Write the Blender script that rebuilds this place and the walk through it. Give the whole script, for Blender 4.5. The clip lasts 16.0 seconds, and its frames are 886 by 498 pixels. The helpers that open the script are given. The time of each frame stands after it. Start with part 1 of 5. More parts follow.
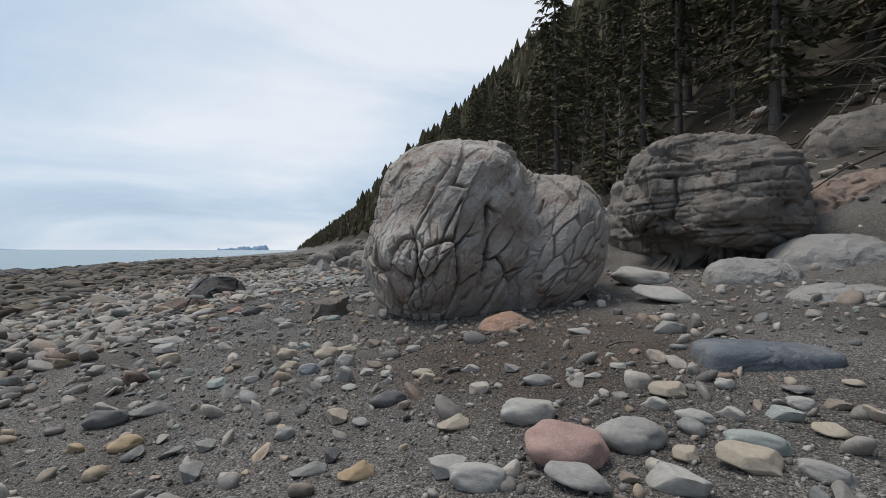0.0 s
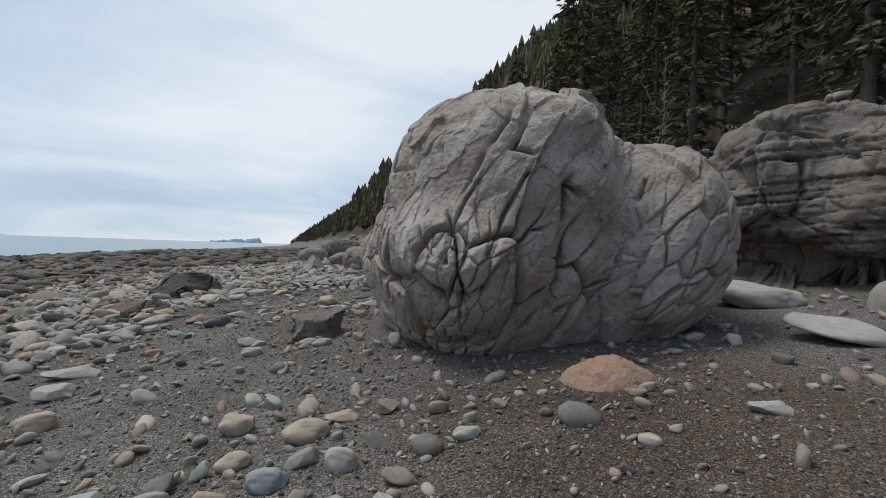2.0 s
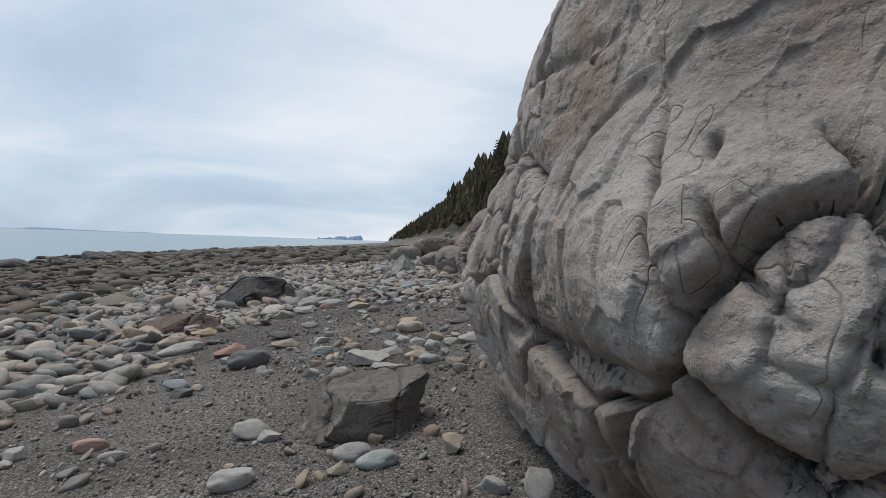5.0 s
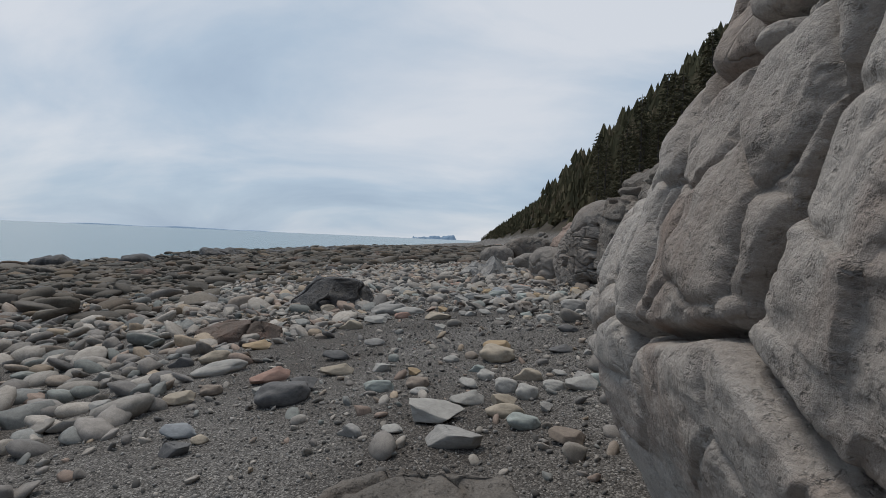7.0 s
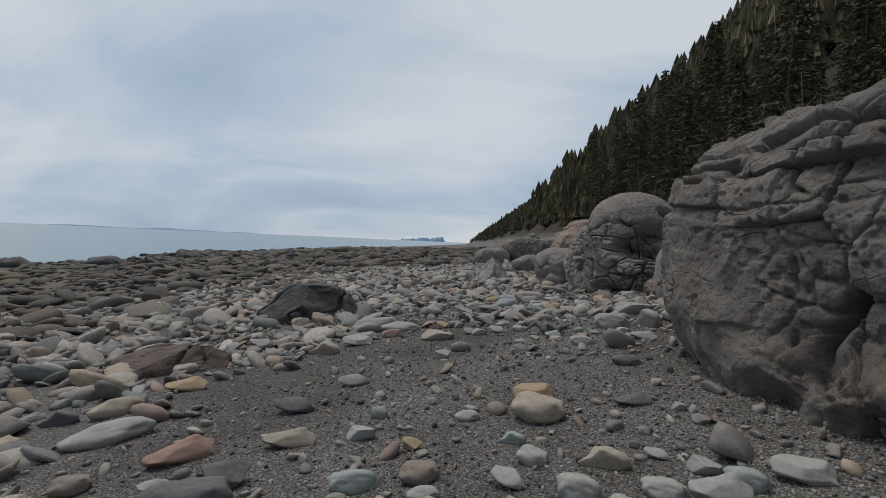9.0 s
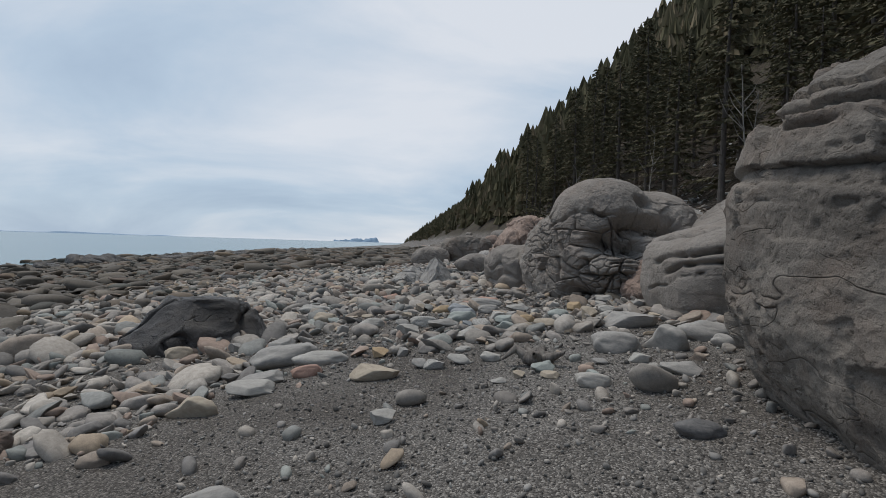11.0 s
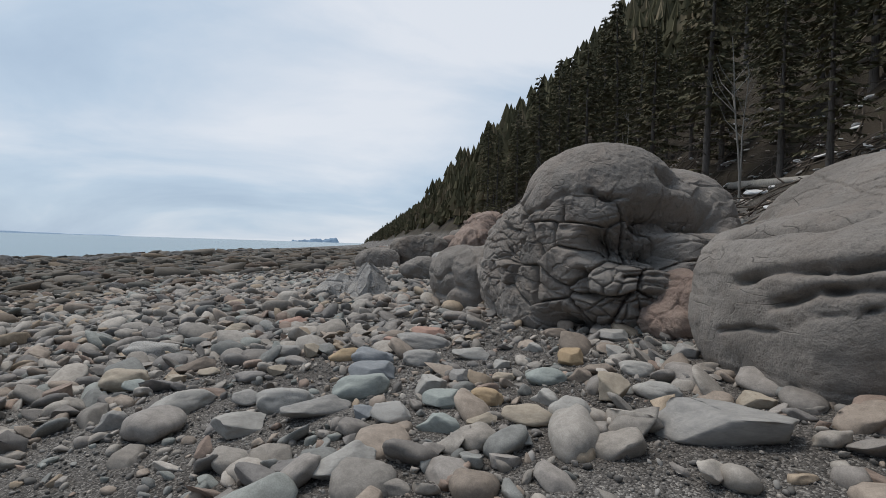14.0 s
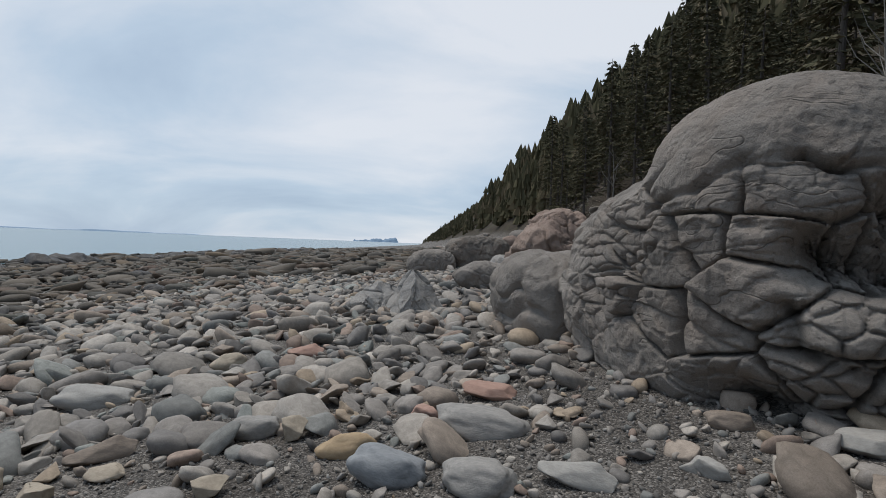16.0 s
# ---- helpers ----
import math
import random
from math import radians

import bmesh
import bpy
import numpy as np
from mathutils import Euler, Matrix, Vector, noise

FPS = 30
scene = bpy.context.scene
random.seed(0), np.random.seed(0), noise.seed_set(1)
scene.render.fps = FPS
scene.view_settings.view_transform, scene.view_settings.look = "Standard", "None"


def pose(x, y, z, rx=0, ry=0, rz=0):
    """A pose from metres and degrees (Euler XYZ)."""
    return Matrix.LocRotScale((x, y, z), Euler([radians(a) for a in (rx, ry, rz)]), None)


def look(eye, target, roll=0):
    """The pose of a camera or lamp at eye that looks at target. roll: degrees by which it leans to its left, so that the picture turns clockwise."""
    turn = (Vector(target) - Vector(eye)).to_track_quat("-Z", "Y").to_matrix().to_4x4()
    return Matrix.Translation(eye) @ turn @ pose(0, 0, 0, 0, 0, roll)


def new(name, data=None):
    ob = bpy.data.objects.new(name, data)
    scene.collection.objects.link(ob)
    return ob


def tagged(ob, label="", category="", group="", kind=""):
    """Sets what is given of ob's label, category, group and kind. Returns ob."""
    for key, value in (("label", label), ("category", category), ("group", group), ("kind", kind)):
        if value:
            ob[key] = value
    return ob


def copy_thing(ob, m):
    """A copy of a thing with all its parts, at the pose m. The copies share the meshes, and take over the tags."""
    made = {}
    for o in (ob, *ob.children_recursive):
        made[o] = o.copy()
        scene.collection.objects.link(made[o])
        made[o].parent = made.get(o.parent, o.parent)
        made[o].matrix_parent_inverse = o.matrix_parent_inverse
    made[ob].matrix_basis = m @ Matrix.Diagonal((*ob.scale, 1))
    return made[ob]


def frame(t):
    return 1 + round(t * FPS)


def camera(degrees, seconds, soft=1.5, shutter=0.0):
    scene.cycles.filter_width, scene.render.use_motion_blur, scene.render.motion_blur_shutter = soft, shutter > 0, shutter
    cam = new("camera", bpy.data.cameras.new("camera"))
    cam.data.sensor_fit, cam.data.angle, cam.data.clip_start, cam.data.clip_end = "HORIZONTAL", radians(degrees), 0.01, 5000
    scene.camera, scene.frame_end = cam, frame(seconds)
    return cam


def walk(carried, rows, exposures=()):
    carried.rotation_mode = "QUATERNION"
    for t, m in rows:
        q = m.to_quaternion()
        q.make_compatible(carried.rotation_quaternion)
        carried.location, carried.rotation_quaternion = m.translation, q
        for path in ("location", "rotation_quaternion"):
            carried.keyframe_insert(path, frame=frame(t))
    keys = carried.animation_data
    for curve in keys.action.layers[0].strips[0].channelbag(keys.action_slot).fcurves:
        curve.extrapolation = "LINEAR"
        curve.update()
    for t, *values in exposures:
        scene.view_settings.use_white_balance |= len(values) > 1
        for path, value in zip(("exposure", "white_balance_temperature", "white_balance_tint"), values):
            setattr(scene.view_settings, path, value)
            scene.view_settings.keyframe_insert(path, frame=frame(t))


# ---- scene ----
cam = camera(87.0, 16.0, soft=0.9)
METRES, EYE, TILT, LEAN, TURN = 19.7, 1.5, 1.585, -6.06, -13.3
ROWS = [
    (0.0, 0.0, 0.0, 0.0, -0.15, -1.46, 5.94),
    (0.5, -0.002, 0.0366, 0.0004, -0.68, -1.63, 5.64),
    (1.0, -0.0119, 0.0731, -0.0002, -1.02, -1.77, 5.08),
    (1.5, -0.0203, 0.1094, -0.0002, -1.24, -1.81, 4.53),
    (2.0, -0.0321, 0.144, -0.0006, -0.85, -1.71, 4.19),
    (2.5, -0.0394, 0.1779, -0.0006, -0.39, -1.78, 4.08),
    (3.0, -0.0473, 0.2103, -0.0001, -0.73, -1.73, 4.31),
    (3.5, -0.0532, 0.243, 0.0008, 0.58, -1.72, 4.11),
    (4.0, -0.059, 0.2731, 0.0019, 4.08, -1.47, 4.25),
    (4.5, -0.0617, 0.3038, 0.0008, 7.66, -1.36, 4.26),
    (5.0, -0.0636, 0.3327, 0.0016, 10.68, -1.19, 4.27),
    (7.5, -0.0922, 0.4561, 0.0016, 22.78, -0.41, 3.65),
    (8.0, -0.1052, 0.4834, 0.0009, 22.28, -0.54, 3.6),
    (8.5, -0.1205, 0.5048, 0.0013, 22.47, -0.31, 3.5),
    (9.0, -0.1357, 0.5251, 0.0002, 20.62, -0.27, 3.72),
    (11.5, -0.1875, 0.6684, -0.0022, 11.47, -0.94, 4.68),
    (12.0, -0.1886, 0.7015, -0.0023, 10.84, -0.97, 4.77),
    (12.5, -0.188, 0.7371, -0.0032, 10.3, -1.11, 4.6),
    (13.0, -0.1885, 0.7683, -0.0044, 8.28, -1.08, 4.54),
    (13.5, -0.188, 0.8014, -0.0048, 7.82, -1.17, 4.39),
    (14.0, -0.1879, 0.8349, -0.0056, 7.81, -1.16, 4.44),
    (14.5, -0.1889, 0.8697, -0.0048, 8.42, -1.19, 4.18),
    (15.0, -0.1926, 0.9019, -0.0054, 9.24, -1.03, 3.93),
    (15.5, -0.2004, 0.9352, -0.0031, 11.67, -1.03, 4.1),
    (16.0, -0.2115, 0.9626, -0.0037, 14.93, -0.57, 4.03),
]
walk(cam, [(t, pose(0, 0, EYE, TILT, LEAN, TURN) @ pose(METRES * x, METRES * y, METRES * z, 90 + pitch, roll, yaw)) for t, x, y, z, yaw, pitch, roll in ROWS],
     exposures=[(0.0, 0.0), (5.2, -0.02), (7.4, -0.35), (9.2, -0.42), (11.3, -0.15), (13.0, -0.1), (16.0, -0.12)])

# ---- world and light ----
world = bpy.data.worlds.new("overcast_sky")
scene.world = world
world.use_nodes = True
wn, wl = world.node_tree.nodes, world.node_tree.links
wn.clear()


def wnode(kind, **sockets):
    n = wn.new(kind)
    for k, v in sockets.items():
        n.inputs[k].default_value = v
    return n


sky = wn.new("ShaderNodeTexSky")
sky.sky_type = "NISHITA"
sky.sun_disc = False
sky.sun_elevation, sky.sun_rotation = radians(67), radians(-62)
coord = wn.new("ShaderNodeTexCoord")
split = wn.new("ShaderNodeSeparateXYZ")
wl.new(coord.outputs["Generated"], split.inputs[0])
lift = wn.new("ShaderNodeMath")
lift.operation = "MAXIMUM"
lift.inputs[1].default_value = 0.0
wl.new(split.outputs["Z"], lift.inputs[0])
lift2 = wn.new("ShaderNodeMath")
lift2.operation = "ADD"
lift2.inputs[1].default_value = 0.3
wl.new(lift.outputs[0], lift2.inputs[0])
flat = wn.new("ShaderNodeVectorMath")
flat.operation = "DIVIDE"
dome = wn.new("ShaderNodeCombineXYZ")
for k in range(3):
    wl.new(lift2.outputs[0], dome.inputs[k])
wl.new(coord.outputs["Generated"], flat.inputs[0])
wl.new(dome.outputs[0], flat.inputs[1])
turned = wn.new("ShaderNodeMapping")
turned.inputs["Rotation"].default_value = (0, 0, radians(-38))
turned.inputs["Scale"].default_value = (0.6, 1.0, 0.0)
turned.inputs["Location"].default_value = (3.1, 1.7, 0)
wl.new(flat.outputs[0], turned.inputs["Vector"])
clouds = wnode("ShaderNodeTexNoise", Scale=1.15, Detail=7.0, Roughness=0.53, Distortion=0.45)
wl.new(turned.outputs[0], clouds.inputs["Vector"])
# the cloud is thinnest and brightest round the hidden sun
toward = wn.new("ShaderNodeVectorMath")
toward.operation = "DOT_PRODUCT"
toward.inputs[1].default_value = (-0.09, 0.66, 0.74)
wl.new(coord.outputs["Generated"], toward.inputs[0])
glow = wn.new("ShaderNodeMapRange")
glow.inputs["From Min"].default_value, glow.inputs["From Max"].default_value = -0.3, 1.0
glow.inputs["To Min"].default_value, glow.inputs["To Max"].default_value = -0.3, 0.165
wl.new(toward.outputs["Value"], glow.inputs["Value"])
thick = wn.new("ShaderNodeMath")
thick.operation = "ADD"
wl.new(clouds.outputs["Fac"], thick.inputs[0])
wl.new(glow.outputs[0], thick.inputs[1])
veil = wn.new("ShaderNodeValToRGB")
veil.color_ramp.elements[0].position, veil.color_ramp.elements[0].color = 0.34, (0.41, 0.53, 0.69, 1)
veil.color_ramp.elements[1].position, veil.color_ramp.elements[1].color = 0.69, (0.84, 0.885, 0.955, 1)
# dark cloud added behind the walk, out of view, to dim the boulders' faces
dim_back = veil.color_ramp.elements.new(0.12)
dim_back.color = (0.2, 0.25, 0.32, 1)
mid = veil.color_ramp.elements.new(0.5)
mid.color = (0.555, 0.68, 0.825, 1)
wl.new(thick.outputs[0], veil.inputs[0])
thin = wn.new("ShaderNodeMix")
thin.data_type = "RGBA"
thin.inputs[0].default_value = 0.9
scaled = wn.new("ShaderNodeVectorMath")
scaled.operation = "SCALE"
scaled.inputs["Scale"].default_value = 0.1
wl.new(sky.outputs[0], scaled.inputs[0])
wl.new(scaled.outputs[0], thin.inputs["A"])
wl.new(veil.outputs[0], thin.inputs["B"])
back = wnode("ShaderNodeBackground", Strength=1.0)
wl.new(thin.outputs["Result"], back.inputs["Color"])
out = wn.new("ShaderNodeOutputWorld")
wl.new(back.outputs[0], out.inputs[0])

sun_data = bpy.data.lights.new("sun", "SUN")
sun_data.energy, sun_data.angle, sun_data.color = 1.9, radians(20), (1.0, 0.95, 0.88)
sun = new("sun", sun_data)
sun.matrix_world = look((0, 0, 50), (18.7, -9.9, 0))

# ---- materials ----


def material(name):
    m = bpy.data.materials.new(name)
    m.use_nodes = True
    m.node_tree.nodes.clear()
    return m, m.node_tree.nodes, m.node_tree.links


def ramp(nodes, stops):
    r = nodes.new("ShaderNodeValToRGB")
    el = r.color_ramp.elements
    while len(el) < len(stops):
        el.new(0.5)
    for e, (p, c) in zip(el, stops):
        e.position, e.color = p, (*c, 1)
    return r


def noise_node(nodes, links, vec, scale, detail=5.0, rough=0.55, warp=0.0):
    n = nodes.new("ShaderNodeTexNoise")
    n.inputs["Scale"].default_value, n.inputs["Detail"].default_value = scale, detail
    n.inputs["Roughness"].default_value, n.inputs["Distortion"].default_value = rough, warp
    if vec:
        links.new(vec, n.inputs["Vector"])
    return n


def mixed(nodes, links, fac, a, b, blend="MIX"):
    m = nodes.new("ShaderNodeMix")
    m.data_type, m.blend_type = "RGBA", blend
    for sock, v in ((m.inputs[0], fac), (m.inputs["A"], a), (m.inputs["B"], b)):
        if isinstance(v, (int, float)):
            sock.default_value = v
        elif isinstance(v, tuple):
            sock.default_value = (*v, 1)
        else:
            links.new(v, sock)
    return m.outputs["Result"]


WARM_TINT = (1.01, 0.985, 0.945)  # slight warm cast put into every stone to offset the blue sky light


def finish(m, nodes, links, colour, rough, height=None, bump=0.3, dist=0.01, metal=0.0, spec=0.35, tint=None):
    if tint:
        colour = mixed(nodes, links, 1.0, colour, tint, "MULTIPLY")
    b = nodes.new("ShaderNodeBsdfPrincipled")
    o = nodes.new("ShaderNodeOutputMaterial")
    for key, v in (("Base Color", colour), ("Roughness", rough)):
        if isinstance(v, tuple):
            b.inputs[key].default_value = (*v, 1)
        elif isinstance(v, (int, float)):
            b.inputs[key].default_value = v
        else:
            links.new(v, b.inputs[key])
    b.inputs["Metallic"].default_value = metal
    b.inputs["Specular IOR Level"].default_value = spec
    if height is not None:
        n = nodes.new("ShaderNodeBump")
        n.inputs["Strength"].default_value, n.inputs["Distance"].default_value = bump, dist
        links.new(height, n.inputs["Height"])
        links.new(n.outputs[0], b.inputs["Normal"])
    links.new(b.outputs[0], o.inputs[0])
    return m


def rock_material(name, pale, main, warm, dark, scale=1.0, speck=0.35, stain=0.5, rough=0.86, stretch=(1, 1, 1), veins=0.5):
    """Weathered stone: broad tone patches, warm stains, a speckle of pits and a fine grain."""
    m, n, l = material(name)
    co = n.new("ShaderNodeTexCoord").outputs["Object"]
    broad = noise_node(n, l, co, 0.7 * scale, 6, 0.6, 0.4)
    c = ramp(n, [(0.32, main), (0.62, pale)])
    l.new(broad.outputs["Fac"], c.inputs[0])
    rust = noise_node(n, l, co, 1.3 * scale, 5, 0.62, 0.8)
    rr = ramp(n, [(0.48, (0, 0, 0)), (0.72, (stain, stain, stain))])
    l.new(rust.outputs["Fac"], rr.inputs[0])
    col = mixed(n, l, rr.outputs[0], c.outputs[0], warm)
    pits = noise_node(n, l, co, 24 * scale, 4, 0.7)
    pr = ramp(n, [(0.56, (0, 0, 0)), (0.7, (speck, speck, speck))])
    l.new(pits.outputs["Fac"], pr.inputs[0])
    col = mixed(n, l, pr.outputs[0], col, dark)
    fine = noise_node(n, l, co, 90 * scale, 4, 0.7)
    fr = ramp(n, [(0.3, (0.78, 0.78, 0.78)), (0.7, (1.12, 1.12, 1.12))])
    l.new(fine.outputs["Fac"], fr.inputs[0])
    col = mixed(n, l, 1.0, col, fr.outputs[0], "MULTIPLY")
    bent = noise_node(n, l, co, 0.8 * scale, 3, 0.5)
    shift = n.new("ShaderNodeVectorMath")
    shift.operation = "MULTIPLY_ADD"
    shift.inputs[1].default_value = (0.9, 0.9, 0.9)
    l.new(bent.outputs["Color"], shift.inputs[0])
    grainwise = n.new("ShaderNodeMapping")
    grainwise.inputs["Scale"].default_value = stretch
    l.new(co, grainwise.inputs[0])
    l.new(grainwise.outputs[0], shift.inputs[2])
    lines = []
    for k, (size, thin) in enumerate(((0.8, 0.005), (2.2, 0.006))):
        vein = noise_node(n, l, shift.outputs[0], size * scale, 2.5, 0.5, 0.3)
        off = n.new("ShaderNodeMath")
        off.operation = "SUBTRACT"
        l.new(vein.outputs["Fac"], off.inputs[0])
        off.inputs[1].default_value = 0.47 + 0.03 * k
        far = n.new("ShaderNodeMath")
        far.operation = "ABSOLUTE"
        l.new(off.outputs[0], far.inputs[0])
        cr = ramp(n, [(0.0, (1, 1, 1)), (thin, (0, 0, 0))])
        l.new(far.outputs[0], cr.inputs[0])
        some = noise_node(n, l, co, (0.7 + 0.5 * k) * scale, 3, 0.6)
        sm = ramp(n, [(0.49, (0, 0, 0)), (0.6, (1, 1, 1))])
        l.new(some.outputs["Fac"], sm.inputs[0])
        lines.append(mixed(n, l, 1.0, cr.outputs[0], sm.outputs[0], "MULTIPLY"))
    crack = mixed(n, l, 1.0, lines[0], lines[1], "LIGHTEN")
    # the crack lines also take the dark tone
    crack_mix = mixed(n, l, veins, (0, 0, 0), crack)
    col = mixed(n, l, crack_mix, col, dark)
    mid_h = noise_node(n, l, co, 11 * scale, 8, 0.68)
    deep = n.new("ShaderNodeMath")
    deep.operation = "MULTIPLY_ADD"
    l.new(crack, deep.inputs[0])
    deep.inputs[1].default_value = -3.0 * veins
    add = n.new("ShaderNodeMath")
    add.operation = "MULTIPLY_ADD"
    l.new(pr.outputs[0], add.inputs[0])
    add.inputs[1].default_value = -0.6
    l.new(mid_h.outputs["Fac"], add.inputs[2])
    l.new(add.outputs[0], deep.inputs[2])
    return finish(m, n, l, col, rough, deep.outputs[0], 0.8, 0.05, spec=0.25, tint=WARM_TINT)


M_BOULDER = rock_material("grey_weathered_boulder", (0.52, 0.49, 0.465), (0.31, 0.268, 0.24), (0.25, 0.165, 0.125), (0.05, 0.044, 0.04), stain=0.85, stretch=(1.4, 1.4, 0.3), veins=0.1)
M_LAYERED = rock_material("layered_boulder", (0.27, 0.247, 0.225), (0.135, 0.122, 0.112), (0.19, 0.135, 0.105), (0.045, 0.04, 0.037), 1.2, 0.5, stretch=(0.5, 0.5, 1.6), veins=0.4)
M_SMOOTH = rock_material("smooth_sea_worn_rock", (0.33, 0.305, 0.285), (0.20, 0.183, 0.169), (0.235, 0.18, 0.145), (0.06, 0.054, 0.05), 0.9, 0.3, 0.4, stretch=(0.5, 0.5, 1.3), veins=0.15)
M_DARK = rock_material("dark_wet_rock", (0.10, 0.095, 0.095), (0.045, 0.043, 0.045), (0.09, 0.075, 0.06), (0.03, 0.03, 0.03), 1.6, rough=0.45)
M_ORANGE = rock_material("orange_pink_rock", (0.50, 0.36, 0.29), (0.47, 0.27, 0.19), (0.40, 0.33, 0.28), (0.28, 0.17, 0.13), 3.0, 0.4)
M_PINK = rock_material("pinkish_rock", (0.37, 0.29, 0.25), (0.29, 0.215, 0.185), (0.30, 0.25, 0.22), (0.16, 0.12, 0.11), 2.0)
M_SLATE = rock_material("blue_grey_slate", (0.20, 0.225, 0.26), (0.15, 0.17, 0.20), (0.30, 0.30, 0.30), (0.10, 0.11, 0.13), 2.5, 0.15, 0.9)
M_REDROCK = rock_material("red_brown_rock", (0.24, 0.19, 0.165), (0.14, 0.115, 0.10), (0.30, 0.17, 0.13), (0.07, 0.06, 0.055), 2.2)
M_PALE = rock_material("pale_grey_rock", (0.42, 0.41, 0.40), (0.32, 0.31, 0.305), (0.34, 0.30, 0.26), (0.2, 0.19, 0.18), 2.0, 0.3)

COBBLE_COLOURS = [(0.0, (0.29, 0.27, 0.255)), (0.16, (0.38, 0.35, 0.32)), (0.3, (0.22, 0.21, 0.205)), (0.42, (0.33, 0.28, 0.24)),
                  (0.54, (0.43, 0.40, 0.37)), (0.64, (0.25, 0.255, 0.25)), (0.73, (0.34, 0.265, 0.225)), (0.79, (0.32, 0.30, 0.28)),
                  (0.90, (0.38, 0.31, 0.24)), (0.94, (0.27, 0.285, 0.275)), (1.0, (0.36, 0.335, 0.31))]


def cobble_material(name, source, shade=(1, 1, 1)):
    """Sea-worn cobbles: each one takes its own colour, with mottling, pale veins and a fine grain."""
    m, n, l = material(name)
    co = n.new("ShaderNodeTexCoord").outputs["Object"]
    if source == "object":
        rnd = n.new("ShaderNodeObjectInfo").outputs["Random"]
    else:
        rnd = n.new("ShaderNodeNewGeometry").outputs["Random Per Island"]
    r = ramp(n, COBBLE_COLOURS)
    r.color_ramp.interpolation = "CONSTANT"
    l.new(rnd, r.inputs[0])
    tone = n.new("ShaderNodeMath")
    tone.operation = "MULTIPLY"
    tone.inputs[1].default_value = 37.0
    l.new(rnd, tone.inputs[0])
    frac = n.new("ShaderNodeMath")
    frac.operation = "FRACT"
    l.new(tone.outputs[0], frac.inputs[0])
    tr = ramp(n, [(0.0, (0.72, 0.72, 0.72)), (1.0, (1.18, 1.18, 1.18))])
    l.new(frac.outputs[0], tr.inputs[0])
    col = mixed(n, l, 1.0, r.outputs[0], tr.outputs[0], "MULTIPLY")
    blot = noise_node(n, l, co, 14, 5, 0.65, 0.5)
    br = ramp(n, [(0.3, (0.74, 0.73, 0.72)), (0.68, (1.16, 1.15, 1.14))])
    l.new(blot.outputs["Fac"], br.inputs[0])
    col = mixed(n, l, 1.0, col, br.outputs[0], "MULTIPLY")
    grain = noise_node(n, l, co, 130, 3, 0.7)
    gr = ramp(n, [(0.3, (0.82, 0.82, 0.82)), (0.7, (1.1, 1.1, 1.1))])
    l.new(grain.outputs["Fac"], gr.inputs[0])
    col = mixed(n, l, 1.0, col, gr.outputs[0], "MULTIPLY")
    col = mixed(n, l, 1.0, col, shade, "MULTIPLY")
    h = noise_node(n, l, co, 28, 6, 0.65)
    return finish(m, n, l, col, 0.78, h.outputs["Fac"], 0.35, 0.012, spec=0.3, tint=WARM_TINT)


M_COBBLE = cobble_material("sea_worn_cobble", "object")
M_SHINGLE = cobble_material("sea_worn_shingle", "island")
M_TIDAL = cobble_material("algae_stained_tidal_stones", "island", (0.42, 0.40, 0.37))
M_SCREE = cobble_material("pale_broken_scree", "island", (1.15, 1.15, 1.15))


def plain_stone(name, a, b, scale=10.0, fleck=None):
    m, n, l = material(name)
    co = n.new("ShaderNodeTexCoord").outputs["Object"]
    blot = noise_node(n, l, co, scale, 6, 0.65, 0.4)
    r = ramp(n, [(0.3, a), (0.7, b)])
    l.new(blot.outputs["Fac"], r.inputs[0])
    col = r.outputs[0]
    grain = noise_node(n, l, co, 85 if fleck else 150, 3, 0.7)
    if fleck:
        fr = ramp(n, [(0.52, (0, 0, 0)), (0.58, (1, 1, 1))])
        l.new(grain.outputs["Fac"], fr.inputs[0])
        col = mixed(n, l, fr.outputs[0], col, fleck)
    h = noise_node(n, l, co, 30, 6, 0.65)
    return finish(m, n, l, col, 0.75, h.outputs["Fac"], 0.35, 0.012, spec=0.3, tint=WARM_TINT)


STONES = {
    "grey": plain_stone("grey_stone", (0.24, 0.235, 0.23), (0.36, 0.345, 0.33)),
    "pale": plain_stone("pale_stone", (0.31, 0.30, 0.285), (0.43, 0.415, 0.395)),
    "tan": plain_stone("tan_stone", (0.33, 0.28, 0.225), (0.44, 0.385, 0.315)),
    "ochre": plain_stone("ochre_stone", (0.36, 0.26, 0.16), (0.45, 0.345, 0.23)),
    "pink": plain_stone("pink_granite", (0.36, 0.23, 0.205), (0.46, 0.33, 0.30), 14, (0.25, 0.16, 0.145)),
    "red": plain_stone("red_stone", (0.34, 0.21, 0.17), (0.43, 0.29, 0.24)),
    "green": plain_stone("green_grey_stone", (0.265, 0.29, 0.28), (0.365, 0.395, 0.38)),
    "blue": plain_stone("blue_grey_stone", (0.215, 0.23, 0.25), (0.31, 0.325, 0.345)),
    "dark": plain_stone("dark_slate_stone", (0.10, 0.10, 0.105), (0.18, 0.175, 0.175)),
    "granite": plain_stone("speckled_granite", (0.38, 0.37, 0.35), (0.46, 0.45, 0.44), 12, (0.13, 0.125, 0.12)),
    "brown": plain_stone("brown_stone", (0.20, 0.165, 0.14), (0.30, 0.25, 0.21)),
}


